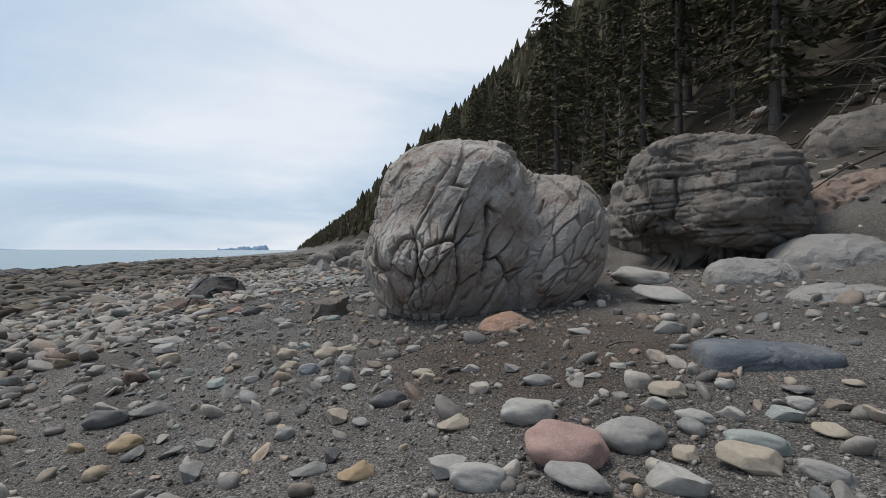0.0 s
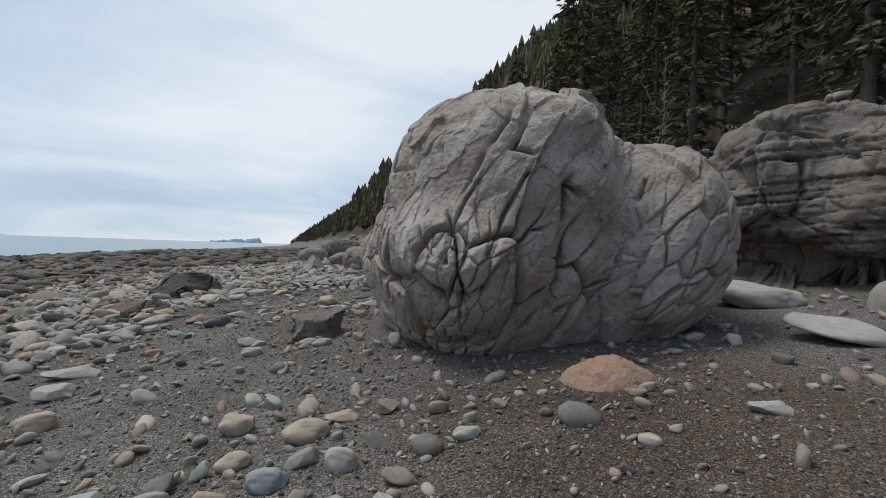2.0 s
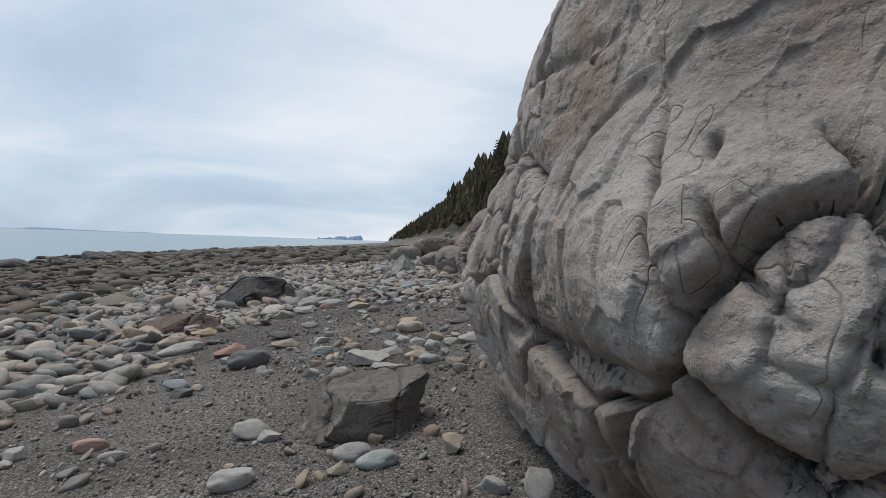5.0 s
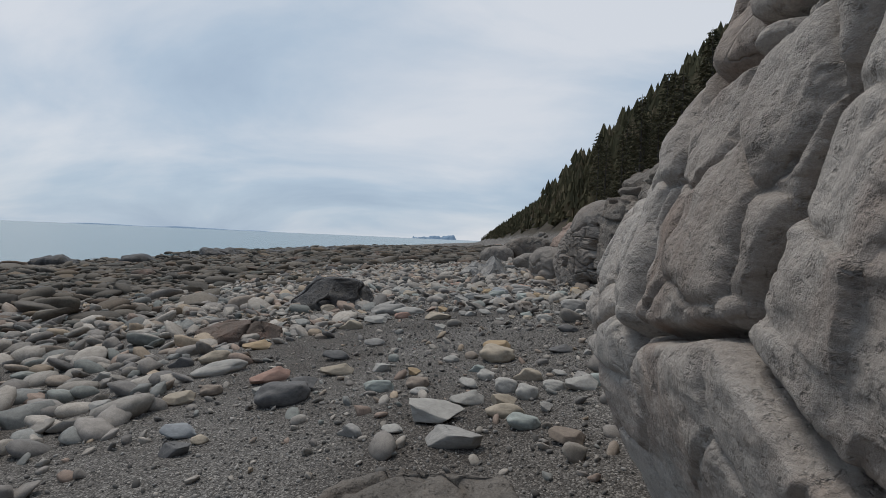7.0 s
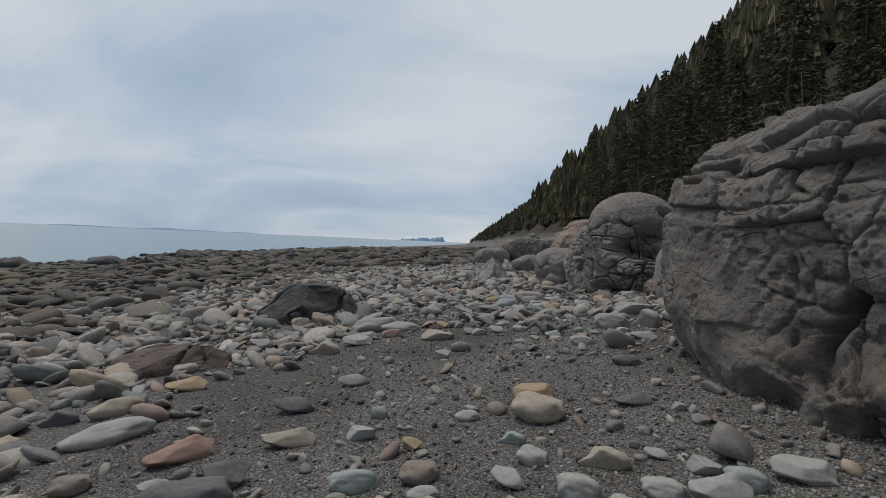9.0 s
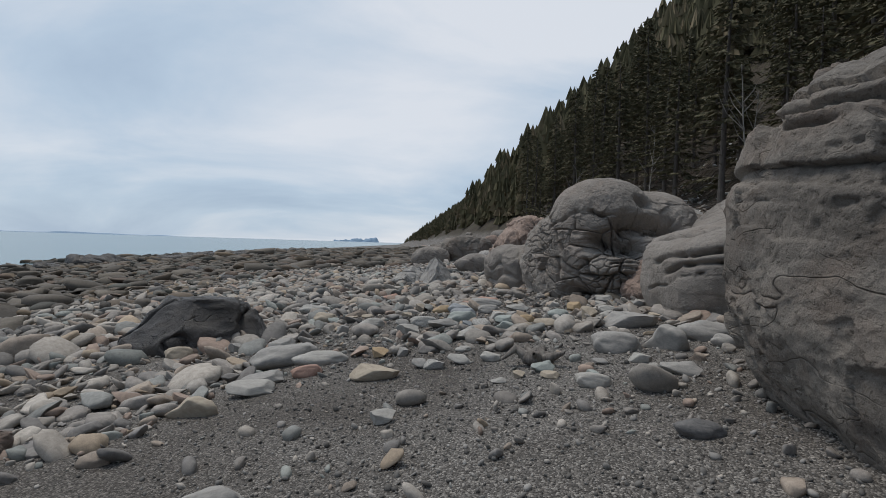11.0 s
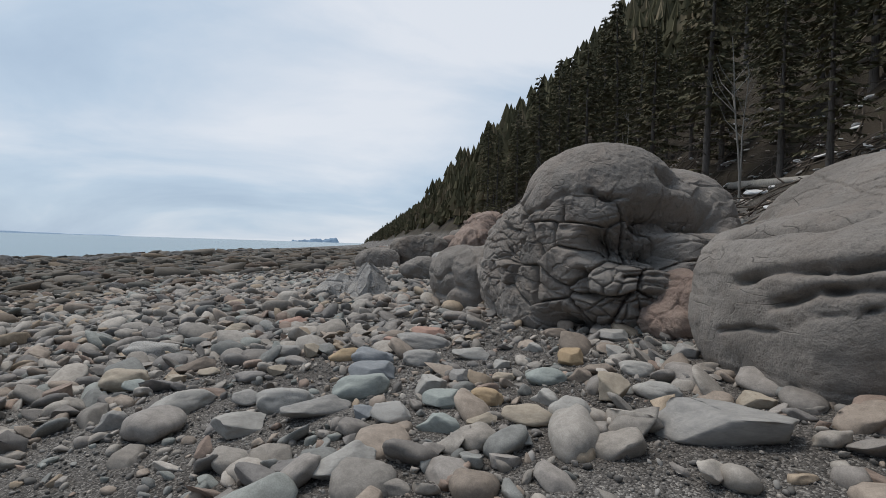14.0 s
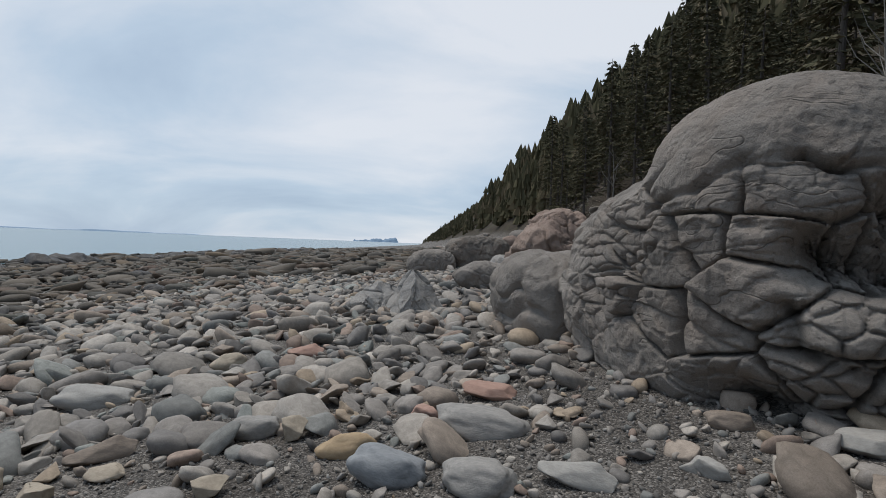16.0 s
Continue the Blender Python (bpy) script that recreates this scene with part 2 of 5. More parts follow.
def gravel_material():
    m, n, l = material("dark_beach_gravel")
    co = n.new("ShaderNodeTexCoord").outputs["Object"]
    cell = n.new("ShaderNodeTexVoronoi")
    cell.inputs["Scale"].default_value = 84.0
    l.new(co, cell.inputs["Vector"])
    grey = n.new("ShaderNodeSeparateXYZ")
    l.new(cell.outputs["Color"], grey.inputs[0])
    r = ramp(n, [(0.0, (0.07, 0.066, 0.062)), (0.5, (0.15, 0.141, 0.133)), (0.85, (0.26, 0.246, 0.231)), (1.0, (0.42, 0.40, 0.375))])
    l.new(grey.outputs[0], r.inputs[0])
    damp = noise_node(n, l, co, 0.45, 5, 0.6, 0.6)
    dr = ramp(n, [(0.35, (0.68, 0.64, 0.61)), (0.62, (1.1, 1.08, 1.06))])
    l.new(damp.outputs["Fac"], dr.inputs[0])
    col = mixed(n, l, 1.0, r.outputs[0], dr.outputs[0], "MULTIPLY")
    # seepage has left a brown damp patch beside the great boulder
    spot = n.new("ShaderNodeVectorMath")
    spot.operation = "DISTANCE"
    spot.inputs[1].default_value = (3.4, 6.6, 0.5)
    wander = noise_node(n, l, co, 0.9, 5, 0.6)
    moved = n.new("ShaderNodeVectorMath")
    moved.operation = "MULTIPLY_ADD"
    moved.inputs[1].default_value = (1.8, 1.8, 0.0)
    l.new(wander.outputs["Color"], moved.inputs[0])
    l.new(co, moved.inputs[2])
    l.new(moved.outputs[0], spot.inputs[0])
    wet = ramp(n, [(0.0, (0.66, 0.55, 0.48)), (0.5, (0.74, 0.64, 0.57)), (1.0, (1, 1, 1))])
    reach = n.new("ShaderNodeMath")
    reach.operation = "MULTIPLY"
    reach.inputs[1].default_value = 0.36
    l.new(spot.outputs["Value"], reach.inputs[0])
    l.new(reach.outputs[0], wet.inputs[0])
    col = mixed(n, l, 1.0, col, wet.outputs[0], "MULTIPLY")
    big = n.new("ShaderNodeTexVoronoi")
    big.inputs["Scale"].default_value = 26.0
    l.new(co, big.inputs["Vector"])
    add = n.new("ShaderNodeMath")
    add.operation = "ADD"
    l.new(cell.outputs["Distance"], add.inputs[0])
    l.new(big.outputs["Distance"], add.inputs[1])
    inv = n.new("ShaderNodeMath")
    inv.operation = "MULTIPLY"
    inv.inputs[1].default_value = -1.0
    l.new(add.outputs[0], inv.inputs[0])
    # forest floor on the hill, by height of the ground
    geo = n.new("ShaderNodeNewGeometry")
    sep = n.new("ShaderNodeSeparateXYZ")
    l.new(geo.outputs["Position"], sep.inputs[0])
    soil = noise_node(n, l, co, 0.8, 6, 0.65)
    sr = ramp(n, [(0.3, (0.035, 0.03, 0.022)), (0.55, (0.075, 0.06, 0.045)), (0.75, (0.06, 0.07, 0.03))])
    l.new(soil.outputs["Fac"], sr.inputs[0])
    up = n.new("ShaderNodeMapRange")
    up.inputs["From Min"].default_value, up.inputs["From Max"].default_value = 3.0, 4.5
    l.new(sep.outputs["Z"], up.inputs["Value"])
    col = mixed(n, l, up.outputs[0], col, sr.outputs[0])
    return finish(m, n, l, col, 0.88, inv.outputs[0], 0.8, 0.02, spec=0.25, tint=(0.89, 0.885, 0.875))


M_GRAVEL = gravel_material()


def grain_material():
    m, n, l = material("loose_gravel_grains")
    rnd = n.new("ShaderNodeNewGeometry").outputs["Random Per Island"]
    r = ramp(n, [(0.0, (0.09, 0.085, 0.08)), (0.45, (0.17, 0.16, 0.15)), (0.75, (0.26, 0.247, 0.233)), (0.9, (0.36, 0.34, 0.32)), (1.0, (0.45, 0.40, 0.35))])
    l.new(rnd, r.inputs[0])
    return finish(m, n, l, r.outputs[0], 0.85, spec=0.25, tint=(0.97, 0.96, 0.945))


M_GRAIN = grain_material()


def sea_material():
    m, n, l = material("calm_sea_water")
    co = n.new("ShaderNodeTexCoord").outputs["Object"]
    stretch = n.new("ShaderNodeMapping")
    stretch.inputs["Scale"].default_value = (0.5, 0.22, 1)
    l.new(co, stretch.inputs[0])
    h = noise_node(n, l, stretch.outputs[0], 1.6, 6, 0.6)
    return finish(m, n, l, (0.14, 0.22, 0.25), 0.22, h.outputs["Fac"], 0.35, 0.12, spec=0.5)


M_SEA = sea_material()


def needle_material(name, a, b, c):
    m, n, l = material(name)
    rnd = n.new("ShaderNodeNewGeometry").outputs["Random Per Island"]
    r = ramp(n, [(0.0, a), (0.6, b), (1.0, c)])
    l.new(rnd, r.inputs[0])
    return finish(m, n, l, r.outputs[0], 0.8, spec=0.15)


M_NEEDLE = needle_material("spruce_needles", (0.07, 0.068, 0.042), (0.12, 0.112, 0.066), (0.17, 0.145, 0.095))
M_WOODS = needle_material("far_spruce_woods", (0.09, 0.082, 0.048), (0.15, 0.132, 0.074), (0.23, 0.18, 0.115))
M_DEADTWIG = needle_material("dead_twigs", (0.07, 0.055, 0.045), (0.10, 0.08, 0.065), (0.15, 0.125, 0.105))


def wood_material(name, a, b):
    m, n, l = material(name)
    co = n.new("ShaderNodeTexCoord").outputs["Object"]
    mp = n.new("ShaderNodeMapping")
    mp.inputs["Scale"].default_value = (12, 12, 1.2)
    l.new(co, mp.inputs[0])
    g = noise_node(n, l, mp.outputs[0], 2.0, 6, 0.65, 0.4)
    r = ramp(n, [(0.3, a), (0.7, b)])
    l.new(g.outputs["Fac"], r.inputs[0])
    return finish(m, n, l, r.outputs[0], 0.85, g.outputs["Fac"], 0.6, 0.02, spec=0.2)


M_BARK = wood_material("spruce_bark", (0.07, 0.06, 0.052), (0.17, 0.15, 0.135))
M_BIRCH = wood_material("birch_bark", (0.18, 0.165, 0.15), (0.34, 0.32, 0.29))
M_DRIFT = wood_material("bleached_driftwood", (0.22, 0.20, 0.175), (0.42, 0.39, 0.35))
M_STUMP = wood_material("weathered_stump_wood", (0.07, 0.06, 0.055), (0.26, 0.235, 0.21))
M_SNOW = plain_stone("old_snow", (0.62, 0.63, 0.66), (0.80, 0.81, 0.83), 6.0)
# the haze of distance is painted into this land's blue colour
M_ISLAND = plain_stone("far_hazy_land", (0.20, 0.30, 0.43), (0.24, 0.345, 0.48), 0.01)

# ---- shape tools ----


def lattice(ix, iy, iz, k):
    """A repeatable random number in 0 to 1 for every lattice point."""
    h = (ix.astype(np.int64) * 374761393 + iy.astype(np.int64) * 668265263 + iz.astype(np.int64) * 2147483647 + k * 1274126177) & 0xFFFFFFFF
    h = ((h ^ (h >> 13)) * 1274126177) & 0xFFFFFFFF
    h = ((h ^ (h >> 16)) * 2246822519) & 0xFFFFFFFF
    return ((h ^ (h >> 15)) & 0xFFFFFF) / float(0xFFFFFF)


def vnoise(p, k=0):
    """Smooth value noise in -1 to 1 at the points p."""
    f = np.floor(p)
    t = p - f
    t = t * t * t * (t * (t * 6 - 15) + 10)
    i = f.astype(np.int64)
    total = 0
    for dx in (0, 1):
        for dy in (0, 1):
            for dz in (0, 1):
                w = (t[:, 0] if dx else 1 - t[:, 0]) * (t[:, 1] if dy else 1 - t[:, 1]) * (t[:, 2] if dz else 1 - t[:, 2])
                total = total + w * lattice(i[:, 0] + dx, i[:, 1] + dy, i[:, 2] + dz, k)
    return total * 2 - 1


def fbm(p, octaves=4, k=0, gain=0.5):
    total, amp = 0, 1.0
    for o in range(octaves):
        total = total + amp * vnoise(p * 2.0 ** o + 17.3 * o, k + o)
        amp *= gain
    return total


def worley(p, k=0):
    """The distance to the border between the two nearest cells, the nearest cell's random number, and its random tilt."""
    i = np.floor(p).astype(np.int64)
    f1 = np.full(len(p), 9.0)
    f2 = np.full(len(p), 9.0)
    cell = i.copy()
    for dx in (-1, 0, 1):
        for dy in (-1, 0, 1):
            for dz in (-1, 0, 1):
                c = i + np.array((dx, dy, dz))
                d = np.sqrt(sum((c[:, a] + lattice(c[:, 0], c[:, 1], c[:, 2], k + 11 * a) - p[:, a]) ** 2 for a in range(3)))
                nearer = d < f1
                f2 = np.where(nearer, f1, np.minimum(f2, d))
                cell[nearer] = c[nearer]
                f1 = np.where(nearer, d, f1)
    q = np.stack([cell[:, a] + lattice(cell[:, 0], cell[:, 1], cell[:, 2], k + 11 * a) for a in range(3)], 1)
    r = [lattice(cell[:, 0], cell[:, 1], cell[:, 2], k + 77 + a) - 0.5 for a in range(3)]
    return f2 - f1, r[0] + 0.5, sum(r[a] * (p[:, a] - q[:, a]) for a in range(3))


def mesh_of(name, verts, faces, mat, smooth=True):
    me = bpy.data.meshes.new(name)
    verts = np.asarray(verts, dtype=np.float32)
    faces = np.asarray(faces, dtype=np.int32)
    n = faces.shape[1]
    me.vertices.add(len(verts))
    me.vertices.foreach_set("co", verts.ravel())
    me.loops.add(faces.size)
    me.loops.foreach_set("vertex_index", faces.ravel())
    me.polygons.add(len(faces))
    me.polygons.foreach_set("loop_start", np.arange(len(faces), dtype=np.int32) * n)
    me.polygons.foreach_set("use_smooth", np.full(len(faces), smooth))
    me.update(calc_edges=True)
    me.validate()
    me.materials.append(mat)
    return me


def halved(v, f):
    """The same skin with every triangle cut into four."""
    e = np.sort(np.concatenate([f[:, (0, 1)], f[:, (1, 2)], f[:, (2, 0)]]), 1)
    key, back = np.unique(e[:, 0] * len(v) + e[:, 1], return_inverse=True)
    mid = (v[key // len(v)] + v[key % len(v)]) / 2
    a, b, c = (len(v) + back.ravel()).reshape(3, -1)
    return np.concatenate([v, mid]), np.concatenate([np.stack(t, 1) for t in ((f[:, 0], a, c), (f[:, 1], b, a), (f[:, 2], c, b), (a, b, c))])


def ball(level):
    bm = bmesh.new()
    bmesh.ops.create_icosphere(bm, subdivisions=1, radius=1.0)
    v = np.array([x.co[:] for x in bm.verts])
    f = np.array([[x.index for x in y.verts] for y in bm.faces])
    bm.free()
    for _ in range(level - 1):
        v, f = halved(v, f)
        v = v / np.linalg.norm(v, axis=1)[:, None]
    return v / np.linalg.norm(v, axis=1)[:, None], f


BALLS = {k: ball(k) for k in range(1, 9)}


def turn_z(deg):
    a = radians(deg)
    return np.array([[math.cos(a), -math.sin(a), 0], [math.sin(a), math.cos(a), 0], [0, 0, 1]])


def normals_of(v, f):
    n = np.zeros_like(v)
    fn = np.cross(v[f[:, 1]] - v[f[:, 0]], v[f[:, 2]] - v[f[:, 0]])
    for k in range(3):
        for a in range(3):
            n[:, a] += np.bincount(f[:, k], fn[:, a], len(v))
    return n / (np.linalg.norm(n, axis=1)[:, None] + 1e-9)


def segment_distance(p, a, b):
    a, b = np.array(a, float), np.array(b, float)
    t = np.clip(((p - a) @ (b - a)) / ((b - a) @ (b - a)), 0, 1)
    return np.linalg.norm(p - a - t[:, None] * (b - a), axis=1)


def body(centre, lumps, level, blend, toward=(0, 0, 0)):
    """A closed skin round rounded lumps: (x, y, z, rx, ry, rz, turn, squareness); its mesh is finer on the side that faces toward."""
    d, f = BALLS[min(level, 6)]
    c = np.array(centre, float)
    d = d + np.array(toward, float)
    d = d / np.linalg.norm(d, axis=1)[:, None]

    def inside(p):
        total = 0
        for x, y, z, rx, ry, rz, rot, power in lumps:
            q = np.abs((p - np.array((x, y, z))) @ turn_z(rot)) / np.array((rx, ry, rz))
            s = (q ** power).sum(1) ** (1 / power)
            total = total + np.exp(-blend * (s - 1))
        return total > 1.0

    def reached(d, lo, hi, steps):
        for _ in range(steps):
            m = (lo + hi) / 2
            ok = inside(c + d * m[:, None])
            lo, hi = np.where(ok, m, lo), np.where(ok, hi, m)
        return (lo + hi) / 2

    r = reached(d, np.zeros(len(d)), np.full(len(d), 6.0), 15)
    for _ in range(level - 6):
        v, f = halved(d * r[:, None], f)
        r = np.linalg.norm(v, axis=1)
        d = v / r[:, None]
        r = reached(d, r - 0.02, r + 0.06, 6)
    return c + d * r[:, None], f


def hill_base(y):
    return 13.5 - 0.055 * y + 1.2 * np.sin(y * 0.13 + 2.2) - 0.05 * np.maximum(0, y - 80)


def slope_height(x, y):
    """The beach: a foreshore that flattens towards the water, and the steep wooded hill beyond it."""
    x, y = np.asarray(x, float), np.asarray(y, float)
    soft = np.logaddexp(0, (x + 7) / 2.0)
    z = 0.034 * x + 0.152 * soft - 0.541 + 0.0026 * y
    z = np.minimum(z, 1.4 + 0.3 * np.tanh((z - 1.4) / 0.3) * (z > 1.4))
    base = hill_base(y)
    u = x - base
    steep = 1.0 - 0.3 / (1 + np.exp(-(y - 220) / 22))
    rise = steep * 2.5 * np.logaddexp(0, u / 2.5)
    top = 82 + 5 * np.sin(y * 0.021 + 1) + 3 * np.sin(y * 0.06)
    rise = -6 * np.logaddexp(-rise / 6, -top / 6)
    rise = np.maximum(rise, 0) * (1 - 1 / (1 + np.exp(-(y - 640) / 35.0)))
    p = np.stack([x.ravel() * 0.5, y.ravel() * 0.5, 0 * x.ravel()], 1)
    bumps = (0.05 * vnoise(p, 3) + 0.02 * vnoise(p * 3.1, 4)).reshape(x.shape)
    rough = (1.3 * vnoise(p * 0.3, 5) + 0.6 * vnoise(p * 0.8, 6)).reshape(x.shape)
    z = z + rise + bumps + rough * np.clip(rise / 4, 0, 1)
    return np.where(y > 500, np.minimum(z, z - (y - 500) * 0.02), z)


def ground_at(x, y):
    return float(slope_height(np.array([x]), np.array([y]))[0])


def thing(name, mesh, label, category, group="", kind="", at=(0, 0, 0)):
    ob = new(name, mesh)
    ob.location = at
    return tagged(ob, label, category, group, kind)


def part(name, mesh, parent, label=""):
    ob = new(name, mesh)
    ob.parent = parent
    return tagged(ob, label)


# ---- large structure ----


def axis(lo, hi, step, far_lo, far_hi, growth):
    core = np.arange(lo, hi + step / 2, step)
    a, s, right = core[-1], step, []
    while a < far_hi:
        s *= growth
        a += s
        right.append(a)
    a, s, left = core[0], step, []
    while a > far_lo:
        s *= growth
        a -= s
        left.append(a)
    return np.concatenate([left[::-1], core, right])


def build_ground():
    xs = axis(-10, 9, 0.14, -4900, 4900, 1.1)
    ys = axis(-3, 34, 0.14, -4900, 4900, 1.08)
    gx, gy = np.meshgrid(xs, ys, indexing="ij")
    z = slope_height(gx, gy)
    far = np.clip((-gx - 45) / 60, 0, 1)
    z = z - far * 14
    v = np.stack([gx.ravel(), gy.ravel(), z.ravel()], 1)
    ny = len(ys)
    i, j = np.meshgrid(np.arange(len(xs) - 1), np.arange(ny - 1), indexing="ij")
    a = (i * ny + j).ravel()
    f = np.stack([a, a + ny, a + ny + 1, a + 1], 1)
    thing("ground", mesh_of("ground", v, f, M_GRAVEL), "dark grey gravel beach rising to a steep wooded hill", "beach", kind="structure")


build_ground()

SEA_LEVEL = -1.75
v = np.array([(-4950, -4950, SEA_LEVEL), (4950, -4950, SEA_LEVEL), (4950, 4950, SEA_LEVEL), (-4950, 4950, SEA_LEVEL)])
thing("water", mesh_of("water", v, np.array([[0, 1, 2, 3]]), M_SEA), "calm pale blue-grey sea reaching the horizon", "sea", kind="structure")


def low_island(label, cx, cy, length, depth, height, heading, seed):
    u = np.linspace(-1, 1, 60)
    w = np.linspace(-1, 1, 9)
    gu, gw = np.meshgrid(u, w, indexing="ij")
    prof = np.stack([gu.ravel() * 3.2 + seed, gw.ravel(), 0 * gu.ravel()], 1)
    h = np.clip(0.62 + 0.5 * fbm(prof, 3, seed), 0.05, 2) * (1 - gw.ravel() ** 2) * np.clip((1 - np.abs(gu.ravel())) * 5, 0, 1) ** 0.7
    v = np.stack([gu.ravel() * length / 2, gw.ravel() * depth / 2, h * height + 0 * h], 1) @ turn_z(heading).T + np.array((cx, cy, SEA_LEVEL - 0.5))
    i, j = np.meshgrid(np.arange(59), np.arange(8), indexing="ij")
    a = (i * 9 + j).ravel()
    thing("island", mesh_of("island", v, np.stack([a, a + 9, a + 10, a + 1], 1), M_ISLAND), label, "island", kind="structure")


low_island("low haze-blue island far out on the sea", -620, 3950, 250, 60, 44, 9, 3)
low_island("small haze-blue islet beside a low island", -800, 3950, 160, 40, 20, 9, 8)
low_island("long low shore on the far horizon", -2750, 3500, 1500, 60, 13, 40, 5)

# ---- boulders ----


def furrow(d, width, shoulder):
    """A narrow slit where d is 0, between shoulders worn round."""
    return 0.84 * np.exp(-np.abs(d / width) ** 1.5) + 0.16 * np.exp(-d / shoulder)


def boulder(name, label, mat, lumps, level=7, blend=9.0, cracks=1.0, crack_size=(1.2, 1.2, 1.2), depth=0.1, width=0.02,
            layers=0.0, layer_depth=0.1, layer_from=-9.0, dip=(0.0, 0.0), lump=0.12, grain=0.02, seed=1, seams=(), pits=0.0,
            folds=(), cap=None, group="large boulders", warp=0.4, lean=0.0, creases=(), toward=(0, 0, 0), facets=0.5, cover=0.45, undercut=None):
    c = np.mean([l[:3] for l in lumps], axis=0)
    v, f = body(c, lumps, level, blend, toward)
    n = normals_of(v, f)
    bend = np.stack([fbm(v * 0.9, 2, seed + 21), fbm(v * 0.9, 2, seed + 23), fbm(v * 0.9, 2, seed + 25)], 1)
    fine_bend = np.stack([fbm(v * 3.7, 2, seed + 31), fbm(v * 3.7, 2, seed + 33), fbm(v * 3.7, 2, seed + 35)], 1)
    p = v + warp * bend + 0.02 * fine_bend
    p[:, 0] -= lean * p[:, 2]
    d = np.zeros(len(v))
    whole = np.ones(len(v))
    if cap:
        whole = 1 / (1 + np.exp((v[:, 2] + cap[1] * v[:, 0] + cap[2] * v[:, 1] - cap[0] - 0.12 * bend[:, 0]) / 0.05)) * 0.96 + 0.04
    if layers:
        s = (v[:, 2] - dip[0] * v[:, 0] - dip[1] * v[:, 1] + 0.12 * fbm(v * np.array((0.6, 0.6, 0.25)), 3, seed + 5)) / layers
        s = s + 0.35 * np.sin(s * 2.1)
        k = np.floor(s)
        edge = np.minimum(s - k, k + 1 - s) * layers
        place = np.stack([v[:, 0] * 0.7, v[:, 1] * 0.7, k * 3.7], 1)
        ledge = np.round(1.6 * (vnoise(place, seed + 6) + 0.5 * vnoise(place * 2.3, seed + 7))) / 1.6 + 0.3 * vnoise(place * 1.3, seed + 16)
        high = 1 / (1 + np.exp(-(v[:, 2] - layer_from) / 0.12))
        d += whole * high * layer_depth * (ledge - 0.6 - 1.6 * furrow(edge, 0.017, 0.05) * np.clip(0.5 + 1.4 * vnoise(place * 1.7, seed + 8), 0, 1))
    for fx, fy, fz, slant, deep, thin in folds:
        q = p.copy()
        q[:, 0] += slant * p[:, 2]
        g = fbm(q * np.array((fx, fy, fz)), 2, seed + int(fx * 10 + fz * 7), 0.35)
        g2 = vnoise(v * 0.75 + fz, seed + 40 + int(fz * 5))
        near = np.abs(g) / max(fx, fy, fz) * 0.55
        d += whole * deep * (0.12 * np.tanh(g / 0.12) - furrow(near, 0.5 * thin, 2.5 * thin)) * np.clip(0.5 + 1.8 * g2, 0.0, 1)
    if cracks:
        size = float(np.median(crack_size))
        e, tag, facet = worley(p / np.array(crack_size), seed + 9)
        on = np.clip(cover + 1.6 * vnoise(v * 0.8, seed + 12), 0, 1)
        d += whole * cracks * depth * (0.5 * (tag - 0.5) + facets * facet - 1.3 * furrow(e * size * 0.6, width, 0.13 * size) * on)
        e2, tag2, facet2 = worley(p / np.array(crack_size) * 2.6 + 3.3, seed + 10)
        on2 = np.clip(cover - 0.3 + 1.8 * vnoise(v * 0.7 + 9, seed + 13), 0, 1)
        d += whole * cracks * depth * 0.4 * (0.4 * (tag2 - 0.5) * on2 + facets * facet2 - 1.3 * furrow(e2 * size * 0.23, width * 0.7, 0.05 * size) * on2)
    if pits:
        e3 = vnoise(v * 15.0, seed + 14)
        d -= pits * np.clip((e3 - 0.3) * 4, 0, 1) * np.clip(0.2 + 2.2 * vnoise(v * 1.1, seed + 15), 0, 1)
    wob = v + 0.05 * bend + 0.02 * fine_bend
    for deep, wide, *points in creases:
        near = np.min([segment_distance(wob, a, b) for a, b in zip(points, points[1:])], axis=0)
        d -= deep * furrow(near, 0.75 * wide, 4 * wide)
    for a, b, seam_depth, seam_width in seams:
        d -= seam_depth * np.exp(-(segment_distance(wob, a, b) / seam_width) ** 2)
    ridge = 1 - np.abs(vnoise(p * 2.6, seed + 51))
    d += lump * fbm(v * 0.9, 3, seed) + grain * fbm(v * 5.0, 4, seed + 3, 0.6) + whole * grain * 1.2 * ridge ** 2
    v = v + n * d[:, None]
    if undercut:
        start, share = undercut
        low = np.clip((start - v[:, 2] + 0.15 * bend[:, 1]) / start, 0, 1.2)
        v[:, :2] += (c[:2] - v[:, :2]) * (share * low ** 1.3)[:, None]
    base = np.array((c[0], c[1], ground_at(c[0], c[1])))
    return thing(name, mesh_of(name, v - base, f, mat), label, "boulder", group, at=base)


